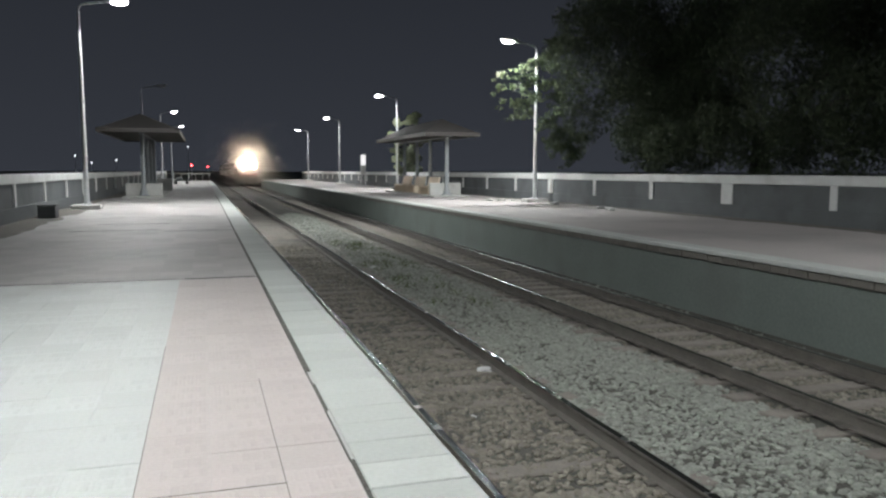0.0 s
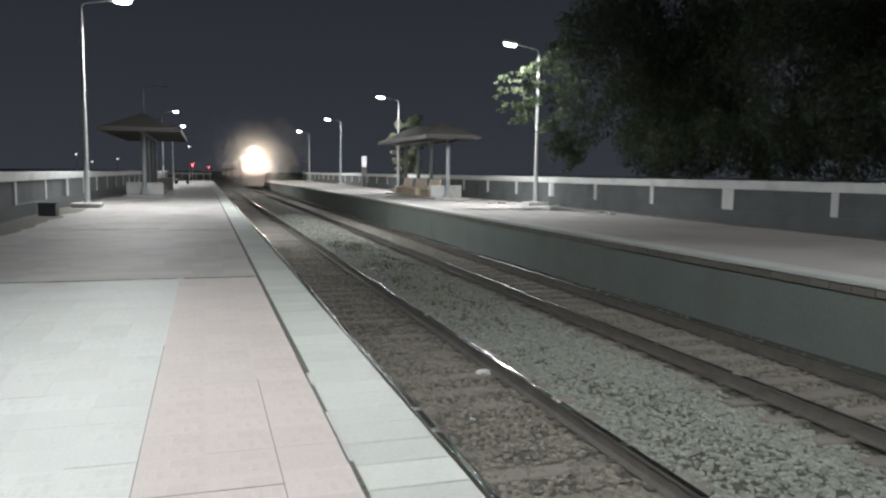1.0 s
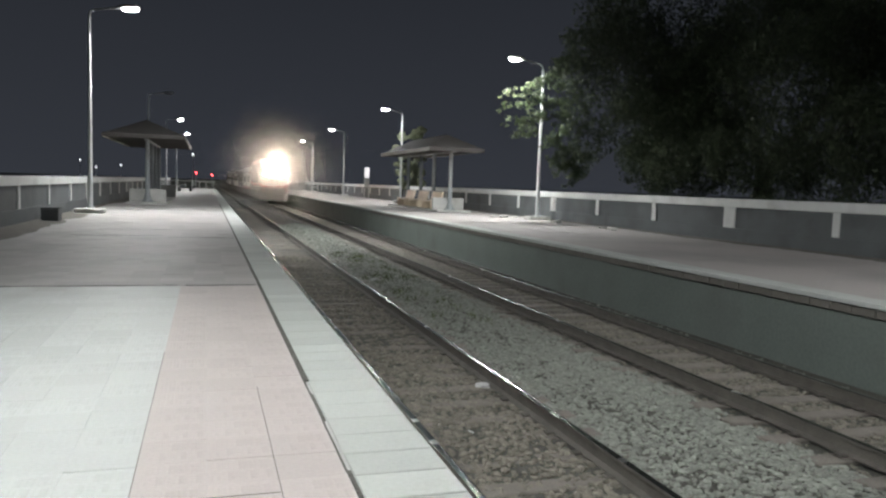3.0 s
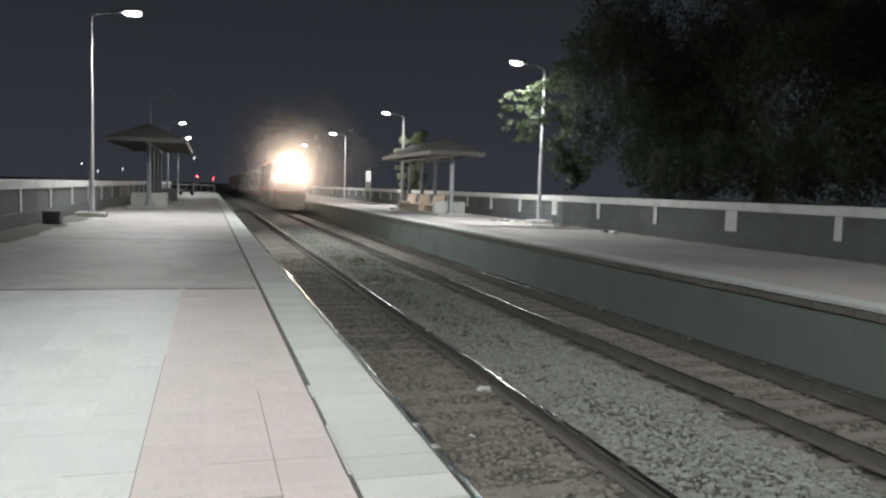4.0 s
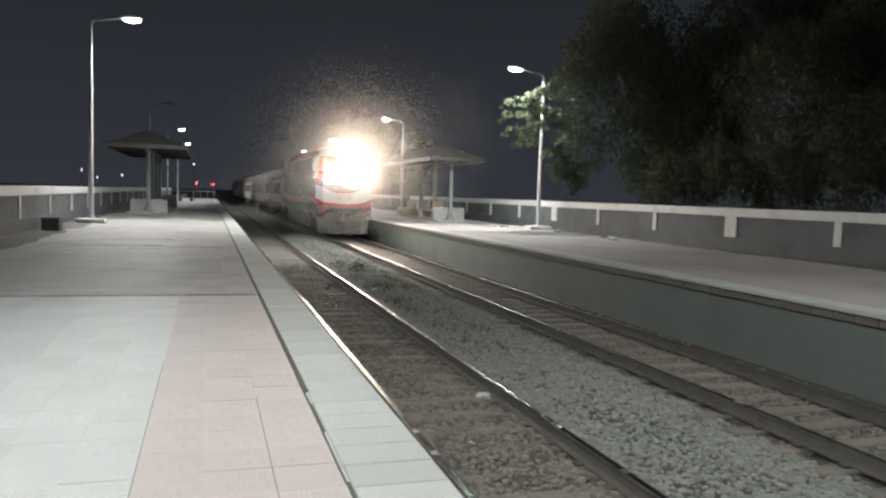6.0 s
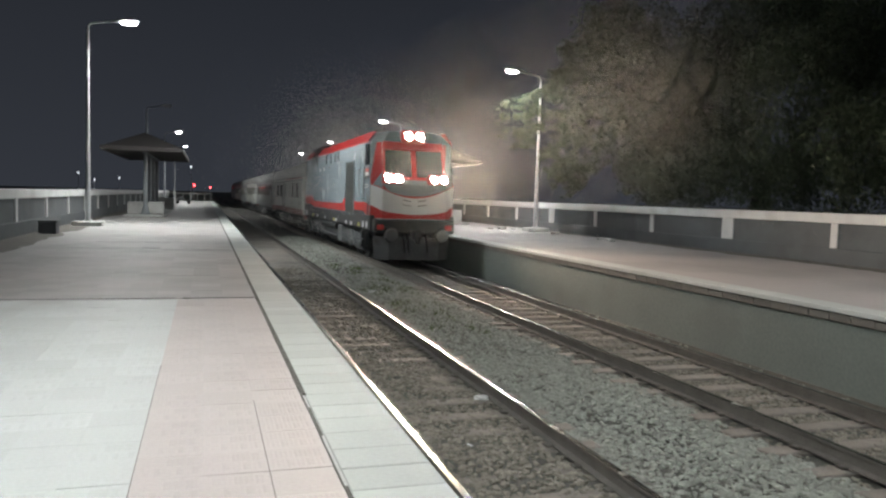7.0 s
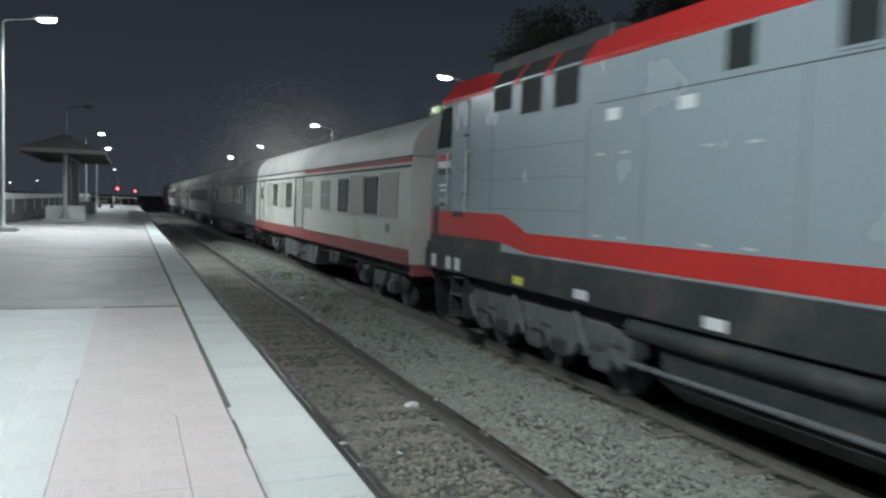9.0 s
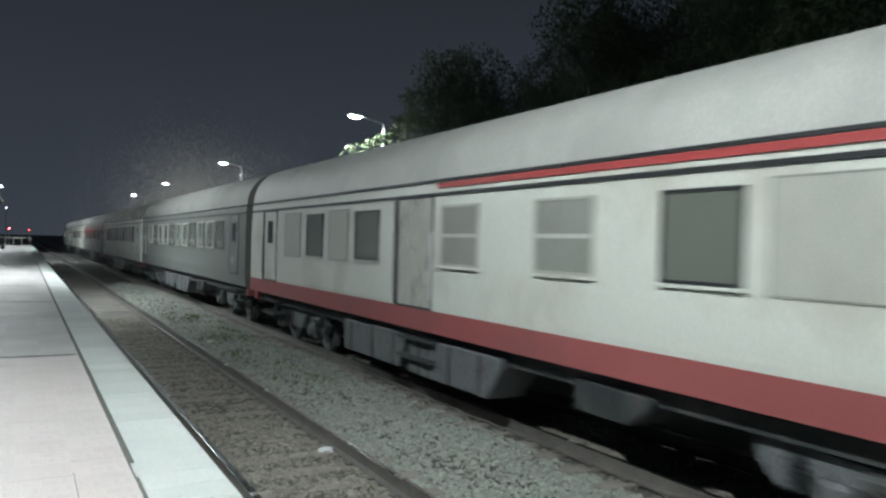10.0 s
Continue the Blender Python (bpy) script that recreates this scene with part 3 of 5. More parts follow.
def trees():
    big = []
    rng = random.Random(11)
    for i in range(84):
        y = rng.uniform(9.0, 33.0)
        x = rng.uniform(17.5, 25)
        r = rng.uniform(1.4, 2.4)
        big.append((x - 20, y - 24, rng.uniform(3.2, 11.0), r, r, r * 0.8))
    # boughs that hang over the wall towards the platform
    # feathery sprays round the lamp post, each a drooping string of small tufts
    sprays = random.Random(17)
    for x, z, reach in ((13.6, 5.6, 1.5), (13.4, 5.0, 1.5), (13.5, 4.5, 1.4), (13.6, 4.0, 1.0), (13.9, 6.0, 1.2), (14.2, 5.3, 1.2), (14.3, 4.7, 1.1), (14.6, 6.2, 1.1), (14.9, 3.6, 0.8), (15.2, 3.0, 0.7), (15.5, 2.6, 0.6), (15.0, 2.5, 0.5), (14.8, 5.8, 0.9), (15.4, 3.4, 0.6), (14.7, 5.2, 0.8), (15.0, 4.6, 0.9), (15.0, 6.6, 0.9), (15.6, 3.0, 0.9), (15.9, 2.4, 0.8), (16.2, 2.9, 0.9), (15.7, 2.0, 0.5), (16.4, 2.2, 0.7), (15.3, 4.0, 0.7), (14.9, 7.0, 0.7)):
        y = 31.0 + sprays.uniform(-0.5, 0.4)
        for k in range(7):
            f = k / 6
            r = sprays.uniform(0.16, 0.30) * (1.1 - 0.5 * f)
            big.append((x - reach * f + sprays.uniform(-0.12, 0.12) - 20, y + sprays.uniform(-0.25, 0.25) - 24, z - 0.35 * f * f + sprays.uniform(-0.18, 0.18), r * 1.3, r, r * 0.8))
    wide = [(14.8, 29.9, 6.3, 1.0), (15.2, 28.8, 6.2, 1.3), (15.3, 28.6, 3.6, 1.1), (14.8, 29.3, 4.6, 0.9), (16.6, 26.4, 2.6, 1.3), (16.2, 24.4, 2.3, 1.1), (17.0, 22.0, 2.6, 1.2), (15.0, 29.4, 7.4, 1.1),
            (16.8, 28.5, 7.6, 1.5), (17.2, 19.5, 3.0, 1.4), (17.4, 16.5, 3.0, 1.6), (17.6, 13.0, 3.2, 1.7), (16.2, 27.6, 5.0, 1.3), (17.8, 10.5, 4.0, 1.9), (18, 8.5, 6, 2), (15.6, 28.2, 8.6, 1.3)]
    for x, y, z, r in wide:
        big.append((x - 20, y - 24, z, r, r, r * 0.9))
    for i in range(14):
        big.append((rng.uniform(-3.0, -1.6), -15.5 + 1.45 * i, rng.uniform(1.9, 2.9), 1.3, 1.2, 1.2))
    limbs = [((0, 0, -1.2), (0.2, 0.1, 2.5), 0.42, 0.34), ((0.2, 0.1, 2.4), (1.0, 2.6, 5.5), 0.2, 0.10), ((0.2, 0.1, 2.4), (2.6, -2.2, 6.5), 0.2, 0.09), ((0.2, 0.1, 2.4), (2.5, -5.5, 5.5), 0.16, 0.08), ((1.0, 2.6, 5.4), (-2.4, 5.4, 6.0), 0.09, 0.03), ((1.0, 2.6, 5.4), (0.6, 4.4, 9.0), 0.09, 0.03), ((2.6, -2.2, 6.4), (2.8, -3, 10), 0.09, 0.03), ((2.5, -5.5, 5.4), (1.4, -10.5, 5.0), 0.08, 0.03)]
    tree("broad_tree", pose(20, 24, 0), limbs, big, 270000, 0.105, 5, "large dark broadleaf tree leaning over the wall")
    tufts = [(rng.uniform(-1.1, 1.0), rng.uniform(-0.6, 0.3), rng.uniform(1.3, 5.9), rng.uniform(0.25, 0.55), rng.uniform(0.25, 0.45), rng.uniform(0.2, 0.4)) for _ in range(34)]
    tree("small_tree", pose(15.45, 59.5, 0), [((0, 0, -1.2), (0, 0, 2.6), 0.12, 0.08), ((0, 0, 2.5), (-0.6, 0.3, 4.6), 0.07, 0.03), ((0, 0, 2.5), (0.7, -0.2, 4.8), 0.07, 0.03)],
         tufts, 9000, 0.12, 7, "small tree behind the wall with lamplight in its leaf colour", M_LEAF_LAMPLIT)


def distance():
    """Lamps far behind the left wall, a signal down the line."""
    for x, y, z in ((-75, 300, 9), (-43.5, 300, 7.5), (-37, 290, 5.0), (-33, 330, 6.5), (-4.5, 260, 10.0)):
        s = thing("far_lamp", pose(x, y, BED), "far lamp post glowing white", "street lamp")
        boxpart("pole", M_POST, s, (-0.08, 0.08, -0.08, 0.08, 0, z))
        bm = bmesh.new()
        bmesh.ops.create_icosphere(bm, subdivisions=1, radius=0.28, matrix=Matrix.Translation((0, 0, z + 0.25)))
        part("lens", bm, M_FARLIGHT, s)
    for x, y in ((-2.6, 190), (1.5, 260)):
        s = thing("railway_signal", pose(x, y, BED), "railway signal showing a red light", "signal")
        boxpart("mast", M_POST, s, (-0.07, 0.07, -0.07, 0.07, 0, 3.4))
        boxpart("head", M_BLACK, s, (-0.22, 0.22, -0.1, 0.1, 3.3, 4.3), 0.03)
        bm = bmesh.new()
        rod(bm, (0, -0.16, 3.8), (0, -0.10, 3.8), 0.17, seg=12)
        part("lens", bm, M_REDLIGHT, s, "red lens")


def ballast_stones():
    """Loose stones over the bed, dense by the near end of the platforms."""
    rng = np.random.default_rng(3)
    bm = bmesh.new()
    bmesh.ops.create_icosphere(bm, subdivisions=1, radius=1.0)
    bmesh.ops.recalc_face_normals(bm, faces=bm.faces)
    bm.verts.ensure_lookup_table()
    base = np.array([v.co[:] for v in bm.verts])
    tri = np.array([[v.index for v in f.verts] for f in bm.faces])
    bm.free()
    for name, label, mat, bands in (
            ("ballast_stones", "loose grey crushed stones", M_STONE, ((3.72, 5.85, 2.0, 11, 520, 0.033), (3.75, 5.85, 11, 24, 240, 0.040), (3.75, 5.85, 24, 45, 60, 0.05), (7.85, 8.6, 3.0, 20, 60, 0.03))),
            ("trackbed_stones", "oily brown stones between the rails", M_DIRTSTONE, ((2.08, 3.44, 2.2, 11, 330, 0.034), (2.10, 3.42, 11, 26, 130, 0.036), (6.15, 7.52, 3.5, 14, 330, 0.034), (6.2, 7.5, 14, 30, 110, 0.038), (3.62, 3.85, 2.0, 16, 160, 0.03), (5.75, 6.0, 3, 20, 160, 0.03), (1.2, 1.95, 2.0, 14, 60, 0.03)))):
        vs, fs, at = [], [], 0
        for x0, x1, y0, y1, dense, size in bands:
            k = int((x1 - x0) * (y1 - y0) * dense)
            for _ in range(k):
                x, y = rng.uniform(x0, x1), rng.uniform(y0, y1)
                hump = 0.10 * math.exp(-((x - 4.75) / 0.62) ** 2) + 0.032 * math.exp(-((x - NEAR_C) / 0.9) ** 4) + 0.012 * math.exp(-((x - FAR_C) / 0.9) ** 4) - 0.07 * math.exp(-((x - 8.4) / 0.4) ** 2)
                s = size * rng.uniform(0.55, 1.35) * np.array((1, rng.uniform(0.6, 1.0), rng.uniform(0.45, 0.8)))
                p = base * (1 + rng.uniform(-0.36, 0.36, (len(base), 1))) * s
                a = rng.uniform(0, 6.3)
                c, n = math.cos(a), math.sin(a)
                p = p @ np.array(((c, -n, 0), (n, c, 0), (0, 0, 1)))
                k2 = noise.noise(Vector((x * 1.1, y * 0.8, 0))) * 0.030
                vs.append(p + np.array((x, y, BED + hump + k2 + 0.006)))
                fs.append(tri + at)
                at += len(base)
        V, F = np.concatenate(vs), np.concatenate(fs)
        me = bpy.data.meshes.new(name)
        me.vertices.add(len(V))
        me.vertices.foreach_set("co", V.astype(np.float32).ravel())
        me.loops.add(F.size)
        me.loops.foreach_set("vertex_index", F.astype(np.int32).ravel())
        me.polygons.add(len(F))
        me.polygons.foreach_set("loop_start", np.arange(0, F.size, 3, dtype=np.int32))
        me.update(calc_edges=True)
        me.shade_flat()
        me.materials.append(mat)
        tagged(new(name, me), label, "stones", kind="stuff")


def platform_joints():
    """Dark open joints that cross the left platform."""
    for y, x0, x1 in ((10.42, WALL_L + 0.6, -0.36), (10.40, -0.27, 0.62), (18.9, -0.9, 0.62), (19.3, -3.0, -1.0), (21.6, -2.7, -0.9)):
        boxpart("joint", M_BLACK, LEFT, (x0, x1, y, y + 0.035, -0.02, 0.0032))
    for x, a, b in ((0.324, 1.9, 5.2), (-0.329, 1.9, 6.4), (-1.30, 3.0, 4.9)):
        boxpart("joint", M_BRICKEDGE, LEFT, (x, x + 0.004, a, b, -0.02, 0.0026))
    rng = random.Random(21)
    y = 1.2
    while y < 45:
        n = rng.uniform(0.25, 0.9)
        a, b = rng.uniform(0.0, 0.006), rng.uniform(-0.008, 0.008) if y < 5 else 0.024
        boxpart("joint_dirt", M_BALLAST, LEFT, (GROOVE + 0.004 - a, GROOVE + 0.016 + b, y, y + n, -0.02, 0.0030 + rng.uniform(0, 0.0012)))
        y += n
    boxpart("joint", M_BRICKEDGE, LEFT, (-0.30, 0.33, 3.37, 3.375, -0.02, 0.0026))


def weeds():
    rng = np.random.default_rng(8)
    verts, faces = [], []
    for _ in range(70):
        cx, cy = rng.uniform(4.0, 5.4), rng.uniform(13, 27)
        for _ in range(int(rng.uniform(8, 26))):
            x, y = cx + rng.normal() * 0.10, cy + rng.normal() * 0.16
            h, a = rng.uniform(0.04, 0.13), rng.uniform(0, 6.3)
            dx, dy = math.cos(a) * 0.012, math.sin(a) * 0.012
            z = BED + 0.10 * math.exp(-((x - 4.75) / 0.62) ** 2)
            i = len(verts)
            verts += [(x - dx, y - dy, z), (x + dx, y + dy, z), (x + rng.normal() * 0.04, y + rng.normal() * 0.04, z + h)]
            faces.append((i, i + 1, i + 2))
    tagged(raw("weeds", verts, faces, M_GRASS), "sparse low green weeds in the ballast", "weeds", kind="stuff")


def litter():
    """Crumpled scraps on the track bed."""
    rng = random.Random(2)
    for x, y, r in ((3.36, 8.9, 0.085), (1.75, 10.9, 0.05), (4.6, 15.0, 0.06), (5.1, 12.6, 0.05), (2.6, 7.2, 0.035), (4.2, 19.5, 0.07)):
        bm = bmesh.new()
        bmesh.ops.create_icosphere(bm, subdivisions=2, radius=r)
        for v in bm.verts:
            v.co = Vector((v.co.x * 1.3, v.co.y, v.co.z * 0.5)) * rng.uniform(0.65, 1.25)
        ob = part("paper_scrap", bm, M_LOCO_WHITE)
        ob.location = (x, y, BED + 0.05)
        tagged(ob, "crumpled pale paper scrap on the track bed", "litter", "scraps on the track bed")


def rubble():
    """Broken kerb pieces lying by the foot of the far platform's wall."""
    rng = random.Random(6)
    for x, y, w, d, h, turn in ((13.45, 33.6, 0.42, 0.22, 0.13, 20), (13.0, 33.9, 0.30, 0.18, 0.09, -35), (13.9, 33.2, 0.26, 0.22, 0.10, 60), (14.0, 24.4, 0.70, 0.22, 0.12, 75), (14.3, 25.6, 0.34, 0.20, 0.10, 10), (14.2, 29.4, 0.45, 0.25, 0.12, 40)):
        bm = bmesh.new()
        box(bm, -w / 2, w / 2, -d / 2, d / 2, 0, h, 0.025)
        for v in bm.verts:
            v.co.x += rng.uniform(-0.03, 0.03)
            v.co.y += rng.uniform(-0.02, 0.02)
            v.co.z *= rng.uniform(0.85, 1.0)
        ob = part("kerb_fragment", bm, M_CONCRETE)
        ob.matrix_basis = pose(x, y, 0.0, 0, 0, turn)
        tagged(ob, "broken pale kerb fragment lying on the platform", "rubble", "kerb fragments by the wall")


def soil_strip(x, face, y0, y1, seed, name):
    """Dirt and the wall's shade as one dark strip along its foot, with a ragged edge."""
    rng = np.random.default_rng(seed)
    ys = np.arange(y0, y1, 0.35)
    verts, faces = [], []
    w = 0.45
    for i, y in enumerate(ys):
        w = min(0.95, max(0.15, w + rng.normal() * 0.10))
        verts += [(x, y, 0.0), (x, y, 0.03), (x + face * w * 0.5, y, 0.012), (x + face * w, y + rng.normal() * 0.08, 0.001)]
        if i:
            b = 4 * i
            faces += [(b - 3, b + 1, b + 2, b - 2), (b - 2, b + 2, b + 3, b - 1)]
    tagged(raw(name, verts, faces, M_SOIL_SHADE), "dark soil and painted shade at the foot of the wall", "soil", kind="stuff")


def planter():
    p = thing("concrete_planter", pose(-2.75, 57.5, 0), "pale concrete planter standing on the platform", "planter")
    for dims in ((-0.62, 0.62, 0, 0.12, 0, 0.85), (-0.62, 0.62, 1.4, 1.52, 0, 0.85), (-0.62, -0.5, 0.124, 1.396, 0, 0.85), (0.5, 0.62, 0.124, 1.396, 0, 0.85)):
        boxpart("side", M_CONCRETE, p, dims, 0.012)
    boxpart("soil", M_SOIL_SHADE, p, (-0.49, 0.49, 0.13, 1.39, 0, 0.74))


def trolley():
    """Low luggage trolley near the far end."""
    p = thing("luggage_trolley", pose(-2.2, 83, 0), "low dark luggage trolley standing on the platform", "trolley")
    boxpart("deck", M_LOCO_DARK, p, (-0.75, 0.75, 0, 0.8, 0.34, 0.42), 0.01)
    for x in (-0.55, 0.55):
        for y in (0.1, 0.7):
            bm = bmesh.new()
            rod(bm, (x, y - 0.04, 0.16), (x, y + 0.04, 0.16), 0.16, seg=14)
            part("wheel", bm, M_RUBBER, p)
            boxpart("axle_leg", M_LOCO_DARK, p, (x - 0.03, x + 0.03, y - 0.02, y + 0.02, 0.16, 0.34))
    boxpart("load", M_WALLDARK, p, (-0.5, 0.1, 0.1, 0.7, 0.424, 0.72), 0.05, "dark sack")
    bm = bmesh.new()
    rod(bm, (0.72, 0.1, 0.42), (0.86, 0.1, 0.95), 0.02, seg=6)
    rod(bm, (0.72, 0.7, 0.42), (0.86, 0.7, 0.95), 0.02, seg=6)
    rod(bm, (0.86, 0.1, 0.95), (0.86, 0.7, 0.95), 0.02, seg=6)
    part("handle", bm, M_POST, p)


# ---- the train; each vehicle's front is at y = 0 of its own space, z = 0 on the rail ----
FRONT = [(0.0, 126.5), (1.0, 111.8), (2.5, 89.8), (4.0, 68.4), (5.5, 47.0), (7.0, 25.2), (7.5, 17.8), (8.0, 10.5), (8.5, 3.1), (9.0, -4.55), (9.5, -12.3), (10.0, -19.8)]
WHEEL_R = 0.46


def wheelset(parent, y):
    bm = bmesh.new()
    rod(bm, (-0.80, 0, 0), (0.80, 0, 0), 0.09, seg=10)
    for s in (-1, 1):
        rod(bm, (s * 0.69, 0, 0), (s * 0.80, 0, 0), WHEEL_R, seg=28)
        rod(bm, (s * 0.67, 0, 0), (s * 0.695, 0, 0), WHEEL_R + 0.028, seg=28)
        rod(bm, (s * 0.80, 0, 0), (s * 0.86, 0, 0), 0.16, seg=12)
        for i in range(6):
            a = i * math.pi / 3
            rod(bm, (s * 0.80, 0.30 * math.cos(a), 0.30 * math.sin(a)), (s * 0.815, 0.30 * math.cos(a), 0.30 * math.sin(a)), 0.05, seg=6)
    return part("wheelset", bm, M_BOGIE, parent, at=(0, y, WHEEL_R))


def bogie(parent, y, axles, spacing, heavy):
    half = (axles - 1) * spacing / 2
    bm = bmesh.new()
    for s in (-1, 1):
        w = 1.24 if heavy else 1.12
        x0, x1 = (0.98, w) if s > 0 else (-w, -0.98)
        prof = [(y - half - 0.75, 0.62), (y - half - 0.55, 0.42), (y - half - 0.2, 0.62)]
        for k in range(axles - 1):
            m = y - half + (k + 0.5) * spacing
            prof += [(m - 0.45, 0.60), (m - 0.3, 0.40), (m + 0.3, 0.40), (m + 0.45, 0.60)]
        prof += [(y + half + 0.2, 0.62), (y + half + 0.55, 0.42), (y + half + 0.75, 0.62), (y + half + 0.75, 0.84), (y + half, 1.04 if heavy else 0.80), (y - half, 1.04 if heavy else 0.80), (y - half - 0.75, 0.84)]
        slab(bm, prof, x0, x1)
    box(bm, -1.0, 1.0, y - 0.3, y + 0.3, 0.55, 0.85, 0.03)
    b = part("bogie", bm, M_BOGIE, parent, "grimy steel bogie")
    sets = []
    for k in range(axles):
        w = y - half + k * spacing
        sets.append(wheelset(b, w))
        for s in (-1, 1):
            bm = bmesh.new()
            box(bm, min(s * 1.0, s * 1.20), max(s * 1.0, s * 1.20), w - 0.17, w + 0.17, 0.30, 0.62, 0.04)
            rod(bm, (s * 1.18, w, WHEEL_R), (s * 1.24, w, WHEEL_R), 0.12, seg=12)
            part("axle_box", bm, M_BOGIE, b)
            for d in (-0.34, 0.34):
                bm = bmesh.new()
                for q in range(5):
                    bmesh.ops.create_cone(bm, cap_ends=True, segments=10, radius1=0.10, radius2=0.10, depth=0.028, matrix=Matrix.Translation((s * 1.14, w + d, 0.48 + q * 0.055)))
                rod(bm, (s * 1.14, w + d, 0.44), (s * 1.14, w + d, 0.76), 0.065, seg=8)
                part("spring", bm, M_LOCO_DARK, b)
    if heavy:
        for s in (-1, 1):
            for k in range(axles):
                w = y - half + k * spacing
                bm = bmesh.new()
                rod(bm, (s * 1.27, w + 0.10, 0.50), (s * 1.30, w + 0.42, 1.02), 0.045, seg=8)
                rod(bm, (s * 1.27, w + 0.18, 0.62), (s * 1.29, w + 0.30, 0.84), 0.065, seg=10)
                part("damper", bm, M_BOGIE, b, "slanting grey damper")
                bm = bmesh.new()
                pts = [(s * 1.10, w - 0.50, 0.92), (s * 1.14, w - 0.56, 0.45), (s * 0.90, w - 0.50, 0.16)]
                for p, q in zip(pts, pts[1:]):
                    rod(bm, p, q, 0.024, seg=6)
                part("sand_pipe", bm, M_LOCO_DARK, b)
                bm = bmesh.new()
                box(bm, min(s * 1.242, s * 1.262), max(s * 1.242, s * 1.262), w - 0.24, w + 0.24, 0.66, 0.94, 0.008)
                for dy in (-0.18, 0.18):
                    for z in (0.71, 0.89):
                        rod(bm, (s * 1.26, w + dy, z), (s * 1.285, w + dy, z), 0.025, seg=6)
                part("frame_plate", bm, M_BOGIE, b)
            for d in (-0.5, 0.5):
                m = y + d * spacing
                bm = bmesh.new()
                box(bm, min(s * 1.22, s * 1.30), max(s * 1.22, s * 1.30), m - 0.20, m + 0.20, 0.34, 0.60, 0.04)
                rod(bm, (s * 1.26, m, 0.34), (s * 1.26, m, 0.18), 0.03, seg=6)
                part("brake_block", bm, M_LOCO_DARK, b)
    for s in (-1, 1):
        for k in range(axles):
            w = y - half + k * spacing
            bm = bmesh.new()
            rod(bm, (s * 1.16, w - 0.62, 0.70), (s * 1.16, w - 0.30, 0.70), 0.085, seg=10)
            rod(bm, (s * 1.16, w - 0.46, 0.70), (s * 1.14, w - 0.50, 0.34), 0.022, seg=6)
            part("brake_cylinder", bm, M_LOCO_DARK, b)
    return sets


def panel(name, mat, parent, side, x, y0, y1, z0, z1, proud=0.003, bevel=0.0, label=""):
    return boxpart(name, mat, parent, (min(side * (x - 0.01), side * (x + proud)), max(side * (x - 0.01), side * (x + proud)), y0, y1, z0, z1), bevel, label)


def frame_of(name, mat, parent, side, x, y0, y1, z0, z1, width=0.05, proud=0.02, label=""):
    bm = bmesh.new()
    a, b = min(side * (x - 0.01), side * (x + proud)), max(side * (x - 0.01), side * (x + proud))
    box(bm, a, b, y0 - width, y0, z0 - width, z1 + width)
    box(bm, a, b, y1, y1 + width, z0 - width, z1 + width)
    box(bm, a, b, y0, y1, z0 - width, z0)
    box(bm, a, b, y0, y1, z1, z1 + width)
    return part(name, bm, mat, parent, label)


def dome(bm, x, y, z, d, r):
    """Slightly domed face of a headlight lens."""
    ring = [bm.verts.new((x + r * math.cos(math.pi * i / 8), y - d * 0.003, z + r * math.sin(math.pi * i / 8))) for i in range(16)]
    tip = bm.verts.new((x, y - d * 0.014, z))
    for i in range(16):
        bm.faces.new((ring[i], ring[(i + 1) % 16], tip) if d > 0 else (ring[(i + 1) % 16], ring[i], tip))


def bezel(parent, x, y, z, d, r, depth):
    """Added round visor of a headlight, longest below, which keeps the beam off the track bed."""
    bm = bmesh.new()
    n = 24
    rings = []
    for q, k in ((r, 0), (r, 1), (r + 0.018, 1), (r + 0.026, 0)):
        ring = []
        for i in range(n):
            a = 2 * math.pi * i / n
            reach = 0.03 + (depth - 0.03) * (0.5 - 0.5 * math.sin(a)) ** 0.95
            ring.append(bm.verts.new((x + q * math.cos(a), y - d * reach * k, z + q * math.sin(a))))
        rings.append(ring)
    for a, b in zip(rings, rings[1:] + rings[:1]):
        for i in range(n):
            bm.faces.new((a[i], a[(i + 1) % n], b[(i + 1) % n], b[i]))
    part("bezel", bm, M_VISOR, parent, "dark visor added round a headlight")


